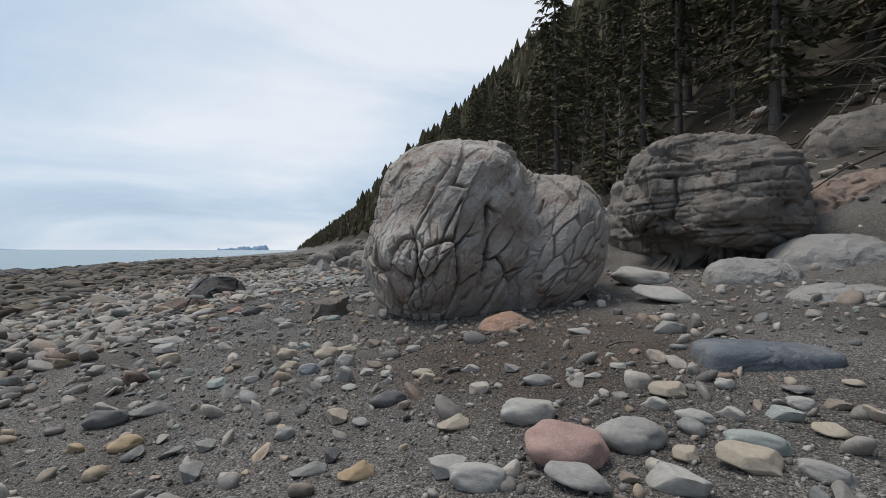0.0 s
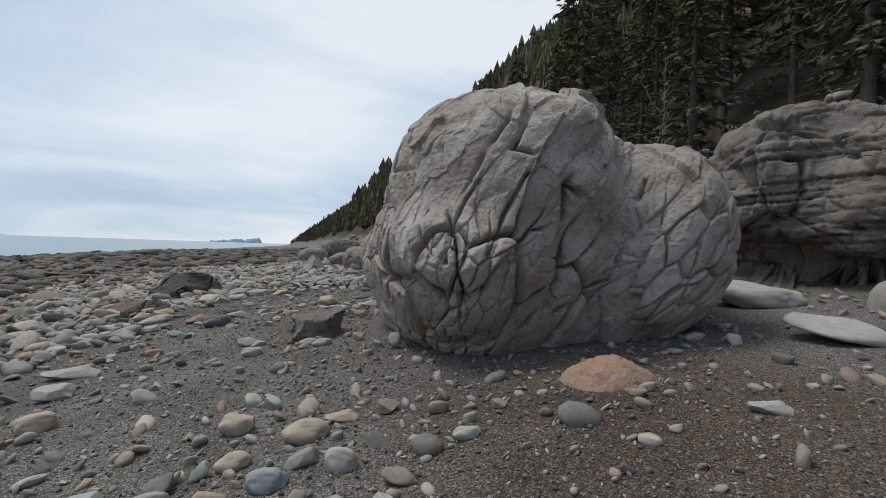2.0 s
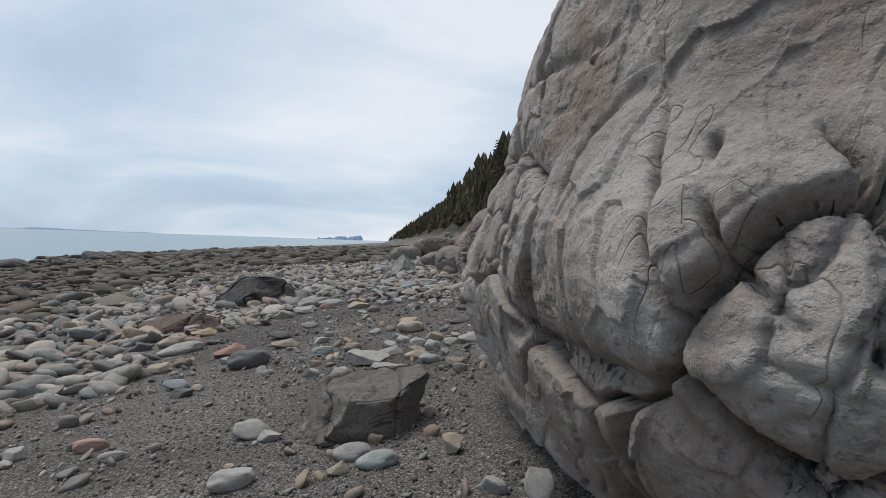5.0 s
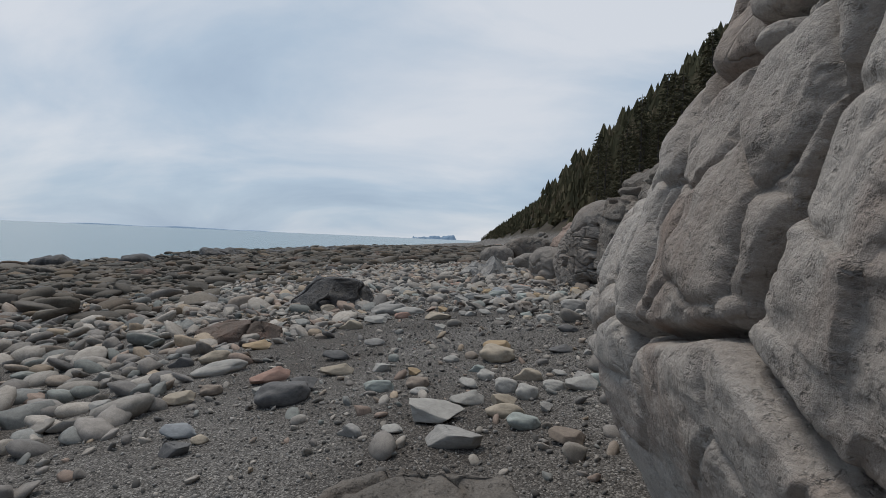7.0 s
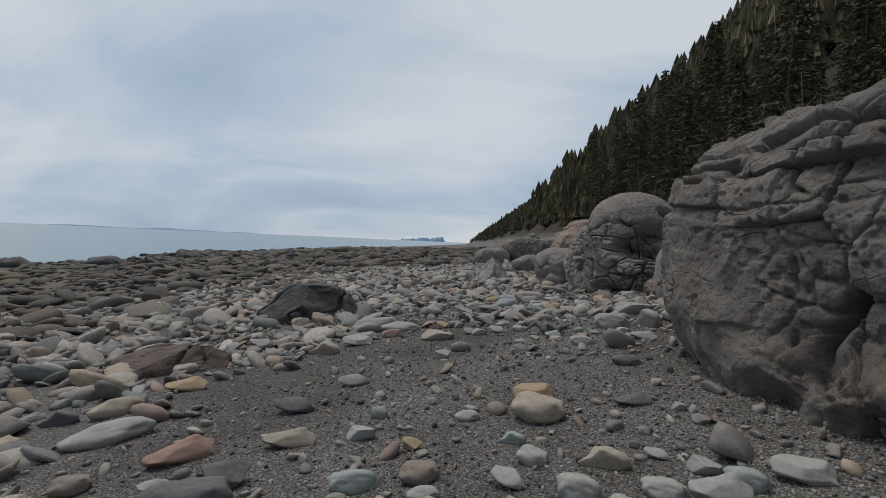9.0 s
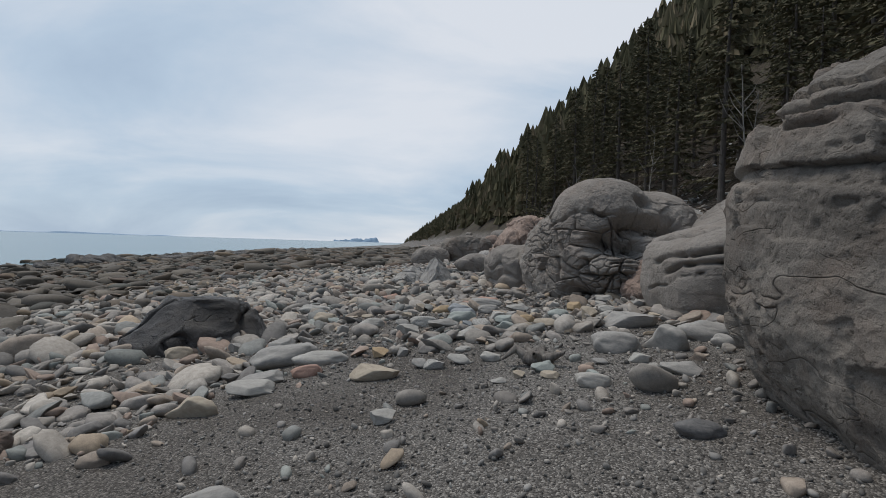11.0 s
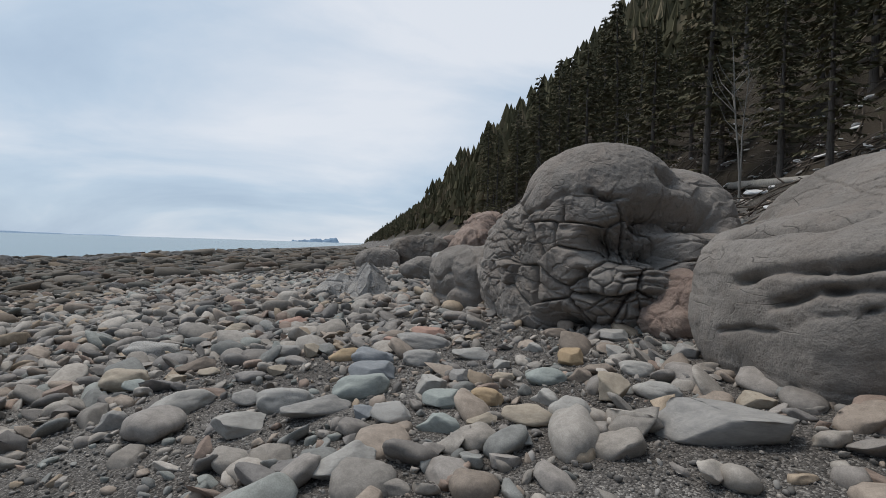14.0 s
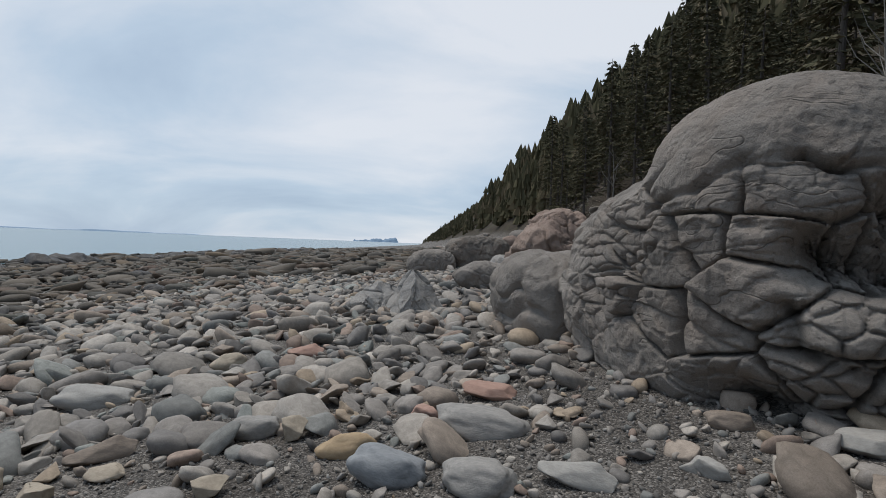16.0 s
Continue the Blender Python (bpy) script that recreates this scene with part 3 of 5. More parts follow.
# the great cracked boulder: long folds down its weather side, block joints on the other
FOLD_LINES = [
    (0.20, 0.03, (1.26, 8.17, 2.71), (1.34, 7.88, 2.24), (1.32, 7.61, 1.8), (1.18, 7.53, 1.38)),
    (0.12, 0.03, (2.02, 7.86, 3.09), (1.72, 7.71, 2.65), (1.5, 7.71, 2.15)),
    (0.15, 0.03, (0.91, 9.42, 2.58), (1.06, 8.52, 2.49), (1.15, 8.36, 2.63)),
    (0.13, 0.025, (1.12, 8.25, 2.3), (0.93, 8.7, 2.05), (0.78, 8.82, 1.52)),
    (0.12, 0.02, (1.12, 7.96, 1.97), (1.0, 7.78, 1.61), (1.07, 7.63, 1.44), (0.92, 7.88, 1.35)),
    (0.12, 0.02, (1.66, 7.66, 2.33), (1.6, 7.6, 1.96), (1.58, 7.47, 1.63)),
    (0.26, 0.06, (0.75, 9.4, 1.1), (0.84, 8.16, 1.16), (1.02, 7.68, 1.05), (1.41, 7.45, 1.02)),
]
JOINT_LINES = [
    (0.36, 0.045, (2.48, 7.44, 2.72), (2.56, 7.4, 2.1), (2.65, 7.56, 1.44), (2.51, 7.62, 0.89)),
    (0.20, 0.03, (2.18, 7.75, 3.07), (1.97, 7.63, 2.6), (2.21, 7.53, 2.5), (2.34, 7.47, 2.6)),
    (0.18, 0.022, (2.22, 7.51, 2.42), (1.96, 7.53, 1.97), (1.64, 7.43, 1.43)),
    (0.26, 0.04, (3.05, 7.51, 2.89), (2.62, 7.4, 2.54), (2.59, 7.39, 2.17), (2.83, 7.41, 2.01)),
    (0.08, 0.012, (1.27, 7.51, 1.53), (2.65, 7.55, 1.46), (3.35, 7.62, 1.48)),
    (0.16, 0.022, (2.57, 7.45, 1.78), (2.2, 7.51, 1.73), (1.54, 7.43, 1.09)),
    (0.18, 0.035, (2.58, 7.61, 1.13), (2.25, 7.62, 0.67), (1.43, 7.78, 0.46)),
    (0.18, 0.04, (2.59, 7.65, 0.81), (3.58, 7.47, 1.0), (4.6, 7.4, 1.1)),
    (0.16, 0.025, (3.38, 7.59, 2.02), (3.58, 7.6, 2.37), (2.95, 7.41, 2.45)),
    (0.14, 0.02, (3.35, 7.6, 1.82), (3.26, 7.75, 1.07)),
]
boulder("boulder", "huge grey boulder with deep folds and cracks, undercut at its foot", M_BOULDER, [
    (2.41, 9.33, 1.58, 1.53, 1.76, 2.04, 10, 2.8),
    (2.68, 8.97, 2.57, 0.68, 1.6, 0.88, 0, 2.8),
    (4.27, 8.69, 1.47, 0.89, 1.48, 1.47, -8, 2.8),
    (3.19, 9.22, 0.47, 1.37, 1.08, 0.75, 0, 2.6),
    (2.16, 10.58, 1.7, 0.82, 1.17, 1.15, 8, 2.6),
    (1.52, 9.09, 1.2, 0.74, 1.65, 0.9, 0, 2.8),
    (2.65, 10.62, 0.94, 2.0, 1.69, 1.49, 0, 2.6),
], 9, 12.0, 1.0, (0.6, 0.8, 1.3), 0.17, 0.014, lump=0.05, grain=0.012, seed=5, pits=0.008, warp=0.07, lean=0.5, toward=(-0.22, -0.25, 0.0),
    facets=0.8, cover=0.36, creases=FOLD_LINES + JOINT_LINES, undercut=(1.25, 0.25))

boulder("boulder", "big layered grey-brown boulder with a cap of thin strata", M_LAYERED, [
    (9.1, 10.62, 2.45, 1.38, 3.63, 1.48, -14, 3.4),
    (8.69, 9.3, 2.89, 1.98, 1.2, 1.32, -14, 3.4),
    (9.26, 10.03, 0.39, 2.88, 3.8, 0.83, -14, 3.0),
], 7, 13.0, 0.55, (1.1, 1.1, 0.9), 0.2, 0.02, warp=0.1, layers=0.24, layer_depth=0.09, dip=(0.06, 0.0), seed=14, lump=0.07, grain=0.014, pits=0.012, facets=0.6,
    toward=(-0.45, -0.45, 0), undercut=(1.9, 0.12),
    creases=[(0.3, 0.06, (6.93, 10.22, 3.37), (6.95, 8.68, 3.06), (7.32, 8.07, 3.08)), (0.3, 0.05, (6.98, 10.25, 2.26), (6.98, 8.83, 2.02), (7.5, 7.48, 1.99), (8.55, 7.03, 2.44)),
             (0.22, 0.04, (7.09, 8.57, 3.05), (7.13, 8.53, 2.53), (7.11, 8.63, 2.12)), (0.18, 0.03, (6.7, 9.11, 3.06), (6.75, 9.14, 2.24)), (0.14, 0.03, (7.0, 10.5, 1.73), (7.33, 8.4, 1.7), (8.31, 7.19, 1.71))],
    seams=[((6.9, 10.6, 1.5), (7.2, 8.5, 1.3), 0.3, 0.3), ((7.2, 8.5, 1.2), (8.6, 7.0, 1.2), 0.3, 0.3)])

boulder("boulder", "pitted grey boulder with stepped ledges along its top", M_LAYERED, [
    (4.43, 15.64, 1.4, 2.65, 2.24, 1.66, 20, 3.8),
    (5.0, 15.9, 2.5, 1.7, 1.8, 0.72, 20, 3.8),
    (3.02, 15.28, 1.37, 0.68, 1.72, 1.28, 6, 4.0),
    (3.13, 14.77, 0.36, 1.46, 1.53, 0.6, 6, 3.0),
], 8, 14.0, 0.8, (0.9, 0.9, 1.0), 0.17, 0.016, warp=0.06, layers=0.2, layer_depth=0.14, layer_from=2.1, seed=25, pits=0.03, lump=0.06, grain=0.016,
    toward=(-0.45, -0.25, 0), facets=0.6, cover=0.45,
    creases=[(0.16, 0.02, (2.03, 14.87, 2.7), (1.96, 14.7, 1.66), (1.9, 14.61, 0.86)), (0.3, 0.05, (1.79, 14.09, 0.12), (1.76, 14.15, 0.59), (2.02, 14.38, 0.92), (2.12, 14.27, 1.26)),
             (0.16, 0.025, (1.97, 14.73, 2.06), (2.1, 14.35, 1.94), (2.3, 13.9, 1.96)), (0.1, 0.02, (1.63, 16.11, 2.23), (1.81, 15.23, 2.17), (1.98, 14.77, 2.21)),
             (0.14, 0.025, (2.12, 14.27, 1.26), (2.4, 13.7, 1.4), (3.2, 13.2, 1.3)), (0.16, 0.04, (1.89, 14.08, 0.74), (1.79, 13.96, 0.48), (1.83, 13.84, 0.28))],
    seams=[((1.72, 14.6, 0.3), (1.84, 14.31, 0.7), 0.22, 0.2), ((2.0, 13.6, 0.3), (4.8, 13.0, 0.5), 0.45, 0.35)], undercut=(1.0, 0.12))

boulder("boulder", "long smooth grey slab of rock with horizontal grooves", M_SMOOTH, [
    (4.92, 20.18, 0.87, 2.12, 1.22, 1.0, -8, 3.6),
    (6.36, 20.56, 0.82, 2.57, 1.86, 1.8, -8, 3.2),
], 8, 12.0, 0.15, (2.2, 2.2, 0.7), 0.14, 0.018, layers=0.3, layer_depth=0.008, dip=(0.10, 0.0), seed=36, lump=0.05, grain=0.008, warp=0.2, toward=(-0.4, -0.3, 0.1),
    facets=0.2,
    creases=[(0.22, 0.035, (2.78, 20.02, 1.06), (2.86, 19.68, 1.21), (3.46, 19.25, 1.31), (6.0, 18.8, 1.5)), (0.13, 0.02, (2.84, 20.58, 0.8), (2.77, 19.94, 0.88), (2.82, 19.74, 1.02), (2.99, 19.49, 1.1), (5.5, 18.9, 1.3)),
             (0.2, 0.05, (2.83, 20.42, 1.23), (2.92, 19.65, 1.37), (3.44, 19.32, 1.51)), (0.06, 0.015, (2.81, 19.83, 0.52), (3.46, 19.22, 0.72), (6.0, 18.8, 0.8)),
             (0.12, 0.05, (3.1, 20.76, 1.62), (3.23, 19.91, 1.73), (4.29, 19.98, 2.25))], undercut=(0.8, 0.1))

boulder("boulder", "rounded skull-shaped boulder with cracked bands and a smooth cap", M_SMOOTH, [
    (3.47, 24.55, 0.68, 1.73, 2.46, 1.88, 10, 2.6),
    (3.09, 23.51, 1.87, 1.09, 1.12, 1.15, 10, 2.2),
    (4.47, 24.83, 1.5, 1.04, 1.6, 1.38, 0, 3.0),
], 8, 12.0, 1.0, (0.75, 0.75, 0.42), 0.16, 0.016, layers=0.3, layer_depth=0.02, layer_from=0.9, seed=47, lump=0.04, grain=0.012, pits=0.010, cap=(1.95, -0.12, 0.0), warp=0.06,
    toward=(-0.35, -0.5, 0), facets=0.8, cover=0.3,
    creases=[(0.22, 0.035, (1.85, 24.0, 1.85), (2.07, 23.08, 1.99), (2.26, 22.8, 2.21), (2.55, 22.56, 2.27)), (0.2, 0.03, (2.55, 22.56, 2.27), (2.77, 22.43, 2.15), (3.23, 22.37, 2.09), (3.55, 22.61, 2.47)),
             (0.2, 0.04, (2.25, 22.73, 1.74), (2.62, 22.42, 1.73), (3.13, 22.29, 1.79)), (0.28, 0.06, (2.46, 22.51, 1.2), (2.5, 22.43, 0.92), (3.1, 22.14, 0.75)),
             (0.2, 0.03, (2.9, 22.21, 1.16), (3.26, 22.12, 1.18), (3.9, 22.14, 1.22)), (0.14, 0.02, (1.75, 24.59, 1.24), (1.93, 23.6, 1.49), (2.04, 23.14, 1.75)), (0.14, 0.02, (1.83, 23.95, 1.06), (2.07, 23.12, 1.01), (2.4, 22.58, 0.81))],
    seams=[((2.6, 22.4, 1.55), (3.4, 22.2, 1.5), 0.7, 0.19), ((3.2, 22.3, 1.9), (4.6, 22.8, 2.0), 0.45, 0.2), ((3.6, 22.6, 2.45), (4.6, 22.9, 2.5), 0.3, 0.12),
           ((2.3, 22.7, 0.35), (4.2, 22.1, 0.45), 0.5, 0.26)], undercut=(0.9, 0.14))

boulder("boulder", "smaller smooth rock leaning on a rounded boulder", M_SMOOTH, [(1.75, 26.9, 0.65, 0.8, 1.2, 0.75, 15, 2.8)], 6, 9, 0.4, seed=58, lump=0.1, folds=[(0.6, 0.6, 1.7, 0, 0.12, 0.06)])


def crag(label, mat, x, y, w, d, h, yaw, seed, cuts, sunk=0.3):
    """An angular broken rock: a rough ball split along the planes (nx, ny, nz, distance)."""
    v, f = BALLS[6]
    v = v * (1 + 0.12 * fbm(v * 1.3 + seed, 2, seed))[:, None]
    r = np.random.default_rng(seed)
    split = [np.array(q, float) for q in cuts] + [np.append(r.normal(size=3), r.uniform(0.62, 0.85)) for _ in range(9)]
    for q in split:
        q[:3] /= np.linalg.norm(q[:3])
        over = v @ q[:3] - q[3] - 0.05 * fbm(v * 2.2 + q[3] * 9, 2, seed + 2)
        v = v - np.clip(over, 0, 9)[:, None] * q[:3] * 0.97
    v = v * np.array((w, d, h)) / 2
    n = normals_of(v, f)
    e, tag, facet = worley(v / (0.3 * w) + seed, seed + 4)
    g = np.abs(vnoise(v / (0.35 * w) + 5, seed + 6)) * 0.3 * w
    v = v + n * (0.03 * w * (facet + 0.4 * (tag - 0.5)) - 0.045 * w * np.exp(-g / 0.012) + 0.008 * fbm(v * 9, 3, seed + 5))[:, None]
    ob = thing("boulder", mesh_of("boulder", v @ turn_z(yaw).T, f, mat), label, "boulder", "large boulders", at=(x, y, ground_at(x, y) + h * (0.5 - sunk)))
    return ob


crag("pale pointed rock standing among cobbles", M_PALE, -0.55, 29.1, 1.5, 1.0, 1.5, 10, 61, [(0.75, -0.4, 0.6, 0.3), (-0.8, -0.3, 0.5, 0.35), (0.1, -0.9, 0.35, 0.45)])
crag("pale slab leaning among cobbles", M_PALE, -1.5, 29.8, 1.5, 0.8, 1.1, -20, 62, [(0.5, -0.5, 0.7, 0.3), (-0.6, -0.4, 0.7, 0.4)])
crag("dark wet angular rock sitting in the shingle", M_DARK, -4.6, 21.1, 2.75, 1.6, 1.6, 12, 72, [(0.1, 0.1, 1.0, 0.55), (0.45, -0.75, 0.45, 0.5), (-0.6, -0.5, 0.7, 0.5), (0.9, -0.1, 0.5, 0.6)])
crag("red-brown broken rock with a tilted face", M_REDROCK, -4.75, 16.5, 1.75, 0.9, 0.78, 20, 83, [(-0.45, -0.3, 0.85, 0.25), (0.3, -0.8, 0.5, 0.45), (0.1, -0.1, 1.0, 0.6)])
crag("flat-topped grey rock on damp gravel", M_LAYERED, -0.12, 10.5, 1.15, 0.85, 0.85, 8, 94, [(-0.15, -0.2, 1.0, 0.42), (0.1, -1.0, 0.05, 0.62), (0.7, -0.6, 0.1, 0.6), (-0.8, -0.4, 0.3, 0.62)])
boulder("boulder", "orange and pink ridged rock half sunk in gravel", M_ORANGE, [(2.55, 6.65, 0.22, 0.47, 0.38, 0.34, -20, 1.9)], 6, 9, 0.5, (0.3, 0.3, 0.6), 0.05, 0.018, seed=101, lump=0.05, folds=[(3.0, 3.0, 0.6, 0.0, 0.04, 0.08)])
boulder("boulder", "flat blue-grey slate slab with pale veins", M_SLATE, [(3.95, 3.6, 0.42, 0.56, 0.34, 0.2, -22, 6.0)], 6, 9, 0.3, seed=112, lump=0.03, grain=0.006)
boulder("boulder", "salmon-pink rock wedged between two boulders", M_PINK, [(3.62, 22.2, 0.82, 0.34, 0.42, 0.42, 10, 2.3), (3.5, 22.15, 0.6, 0.42, 0.42, 0.28, 10, 2.3)], 6, 9, 0.5, (0.5, 0.5, 0.5), 0.08, 0.015, seed=121, lump=0.05)
boulder("boulder", "low pale rock beside the layered boulder", M_PALE, [(7.2, 6.8, 0.95, 0.72, 0.55, 0.42, -40, 2.4)], 6, 9, 0.3, seed=131, lump=0.08)
boulder("boulder", "broad grey rock with a smooth sloping back", M_PALE, [(8.9, 6.7, 1.1, 1.05, 0.8, 0.62, -40, 2.6)], 6, 9, 0.3, seed=142, lump=0.1)
boulder("boulder", "low grey mound of worn rock", M_PALE, [(6.9, 5.0, 0.72, 0.75, 0.5, 0.38, -40, 2.0)], 6, 9, 0.3, seed=153, lump=0.06)
boulder("boulder", "warm brown layered boulder at the hill's foot", M_PINK, [(12.4, 8.6, 2.1, 1.9, 1.4, 1.2, -40, 3.0)], 6, 9, 0.8, (1.4, 1.4, 1.0), 0.2, 0.018, layers=0.6, layer_depth=0.14, dip=(0.2, 0.0), seed=164)
boulder("boulder", "dark grey angular rock resting on the bank", M_LAYERED, [(14.4, 9.6, 4.1, 1.7, 1.3, 1.2, -40, 2.6)], 6, 9, 0.8, (1.0, 1.0, 1.0), 0.15, 0.018, seed=175)
boulder("boulder", "pinkish boulder with broken layers up the beach", M_PINK, [(3.9, 37.6, 1.2, 1.5, 1.7, 1.1, 15, 2.8), (4.3, 37.9, 2.1, 1.2, 1.3, 0.95, 15, 2.6)], 6, 9, 0.9, (0.9, 0.9, 0.9), 0.2, 0.018, layers=0.5, layer_depth=0.15, dip=(0.4, 0), seed=186)
boulder("boulder", "long rounded grey rock lying along the beach", M_SMOOTH, [(1.2, 33.4, 0.65, 1.05, 0.5, 0.42, 14, 2.2)], 6, 9, 0.3, seed=197)
boulder("boulder", "blocky grey rock with a flat top", M_LAYERED, [(1.4, 45, 1.0, 1.7, 1.1, 0.95, 8, 3.2)], 6, 9, 0.8, (1, 1, 1), 0.15, seed=203)
boulder("boulder", "tilted slab of grey rock", M_SMOOTH, [(-1.0, 43.5, 0.5, 1.3, 0.7, 0.8, 20, 2.2)], 6, 9, 0.5, seed=214)


def scattered_boulder(label, mat, x, y, w, d, h, rot, seed, sunk=0.3):
    z = ground_at(x, y) + h * (0.5 - sunk)
    return boulder("boulder", label, mat, [(x, y, z, w / 2, d / 2, h / 2 + 0.05, rot, 2.5), (x + 0.2 * w, y + 0.1 * d, z - 0.1 * h, w / 2.6, d / 2.4, h / 2.4, rot + 20, 2.8)],
                   4, 9, 0.8, (0.7 * w, 0.7 * w, 0.5 * w), 0.09 * w, 0.02 * w, lump=0.07 * w, grain=0.02, seed=seed, group="scattered boulders", warp=0.2 * w)


pick = np.random.default_rng(21)
for i in range(15):
    y = 36 + 6.2 * i + pick.uniform(-2, 2)
    x = -32.5 + pick.uniform(-2.2, 2.0) + 0.02 * (y - 36)
    w = pick.uniform(1.6, 3.6)
    scattered_boulder("dark wet rock at the water's edge", M_DARK, x, y, w, w * 0.7, w * 0.33, pick.uniform(0, 180), 300 + i)
for i in range(22):
    y = 38 + 4.6 * i + pick.uniform(-2, 2)
    x = 9.5 - 0.055 * y + pick.uniform(-6.5, 3.5)
    w = pick.uniform(0.9, 2.6)
    scattered_boulder("worn grey rock below the wooded hill", [M_SMOOTH, M_PALE, M_PINK, M_LAYERED][i % 4], x, y, w, w * 0.8, w * 0.6, pick.uniform(0, 180), 330 + i)
for i in range(9):
    y = 24 + 5.5 * i + pick.uniform(-2, 2)
    x = pick.uniform(-20, -9)
    w = pick.uniform(0.7, 1.5)
    scattered_boulder("dark brown rock among the tidal shingle", [M_DARK, M_REDROCK][i % 2], x, y, w, w * 0.7, w * 0.4, pick.uniform(0, 180), 360 + i)
for i in range(13):
    y = 10 + 3.3 * i + pick.uniform(-1, 1)
    x = 12.2 - 0.055 * y + pick.uniform(-1.5, 3.0)
    if y < 13 or 30 < y < 31:
        continue
    w = pick.uniform(1.2, 2.6)
    scattered_boulder("broken rock at the foot of the wooded bank", [M_PINK, M_LAYERED, M_PALE][i % 3], x, y, w, w * 0.8, w * 0.55, pick.uniform(0, 180), 380 + i)

# ---- stones and shingle ----


def cobble_shape(level, seed, angular):
    """A unit stone, lying flat, sea-worn or angular."""
    d, f = BALLS[level]
    rng = np.random.default_rng(seed)
    v = np.sign(d) * np.abs(d) ** rng.uniform(0.75, 1.0)
    if angular:
        for _ in range(int(rng.integers(8, 14))):
            cut = rng.normal(size=3)
            cut /= np.linalg.norm(cut)
            over = v @ cut - rng.uniform(0.4, 0.7)
            v = v - np.clip(over, 0, 9)[:, None] * cut * 0.95
    r = 1 + (0.14 if angular else 0.17) * fbm(v * 1.2 + seed * 3.1, 3, seed)
    return v * r[:, None] * 0.5, f


STONE_MESHES = {}


def stone_mesh(mat, variant):
    key = (mat.name, variant)
    if key not in STONE_MESHES:
        v, f = cobble_shape(4, 500 + variant, variant % 3 != 1)
        STONE_MESHES[key] = mesh_of("stone", v, f, mat)
    return STONE_MESHES[key]


STONE_LABELS = {
    "grey": "smooth grey stone lying on dark gravel", "pale": "pale grey sea-worn stone on the beach",
    "tan": "tan weathered stone among the cobbles", "ochre": "rounded ochre-yellow stone on the gravel",
    "pink": "speckled pink granite stone on the gravel", "red": "brick-red rounded stone among cobbles",
    "green": "smooth pale green-grey stone on the gravel", "blue": "smooth blue-grey stone among cobbles",
    "dark": "dark slaty stone on damp gravel", "granite": "black and white speckled granite cobble",
    "brown": "brown rough-edged stone on the gravel"}
PLACED = []


def stone(colour, x, y, w, d, h, yaw):
    i = len(PLACED)
    PLACED.append((x, y, max(w, d) * 0.5))
    ob = thing("stone", stone_mesh(STONES[colour], (i * 7) % 9), STONE_LABELS[colour], "stone", "beach stones")
    ob.matrix_world = pose(x, y, ground_at(x, y) + 0.26 * h, (i * 37) % 13 - 6, 6 - (i * 53) % 13, yaw + (i * 29) % 30 - 15) @ Matrix.Diagonal((w * 1.08, d * 1.1, h * 1.1, 1))


stone("grey", 0.99, 9.22, 0.20, 0.16, 0.34, 0)
stone("pink", 1.44, 2.67, 0.49, 0.35, 0.25, -28)
stone("ochre", 0.16, 3.09, 0.24, 0.17, 0.14, -3)
stone("tan", 0.04, 4.18, 0.27, 0.20, 0.15, -1)
stone("grey", 1.93, 2.74, 0.37, 0.26, 0.22, -35)
stone("pale", 2.43, 3.14, 0.23, 0.15, 0.11, -38)
stone("tan", 2.11, 2.42, 0.18, 0.13, 0.13, -41)
stone("green", 2.53, 2.33, 0.31, 0.15, 0.15, -47)
stone("green", 3.07, 2.60, 0.28, 0.14, 0.13, -50)
stone("tan", 3.11, 2.32, 0.22, 0.16, 0.11, -53)
stone("pale", 1.48, 3.35, 0.40, 0.20, 0.19, -24)
stone("tan", 0.92, 3.50, 0.24, 0.18, 0.14, -15)
stone("pale", 0.68, 2.79, 0.34, 0.17, 0.16, -14)
stone("pale", 2.52, 2.83, 0.22, 0.11, 0.10, -42)
stone("pale", 2.78, 2.77, 0.23, 0.12, 0.11, -45)
stone("tan", 2.32, 2.16, 0.39, 0.19, 0.19, -47)
stone("grey", 2.55, 1.94, 0.22, 0.11, 0.10, -53)
stone("pale", 1.85, 2.18, 0.40, 0.20, 0.19, -40)
stone("grey", 1.38, 2.39, 0.39, 0.19, 0.19, -30)
stone("dark", -2.19, 5.32, 0.37, 0.19, 0.18, 22)
stone("grey", -1.85, 5.46, 0.35, 0.17, 0.17, 19)
stone("grey", -0.98, 3.63, 0.22, 0.16, 0.16, 15)
stone("ochre", -1.72, 4.51, 0.22, 0.16, 0.13, 21)
stone("ochre", -2.17, 4.67, 0.21, 0.15, 0.11, 25)
stone("green", -1.34, 6.12, 0.27, 0.20, 0.16, 12)
stone("blue", -0.28, 5.95, 0.22, 0.16, 0.14, 3)
stone("grey", 4.06, 4.95, 0.46, 0.23, 0.22, -39)
stone("pale", 5.38, 6.62, 1.04, 0.52, 0.35, -39)
stone("pale", 6.20, 8.40, 1.10, 0.55, 0.37, -36)
stone("pale", -2.99, 9.69, 0.59, 0.29, 0.20, 17)
stone("dark", -0.01, 3.47, 0.16, 0.11, 0.13, 0)
stone("dark", 0.51, 4.39, 0.29, 0.14, 0.14, -7)
stone("tan", 0.97, 4.83, 0.23, 0.16, 0.11, -11)
stone("tan", 2.66, 3.24, 0.34, 0.17, 0.16, -39)
stone("pale", 3.33, 2.71, 0.16, 0.12, 0.09, -51)
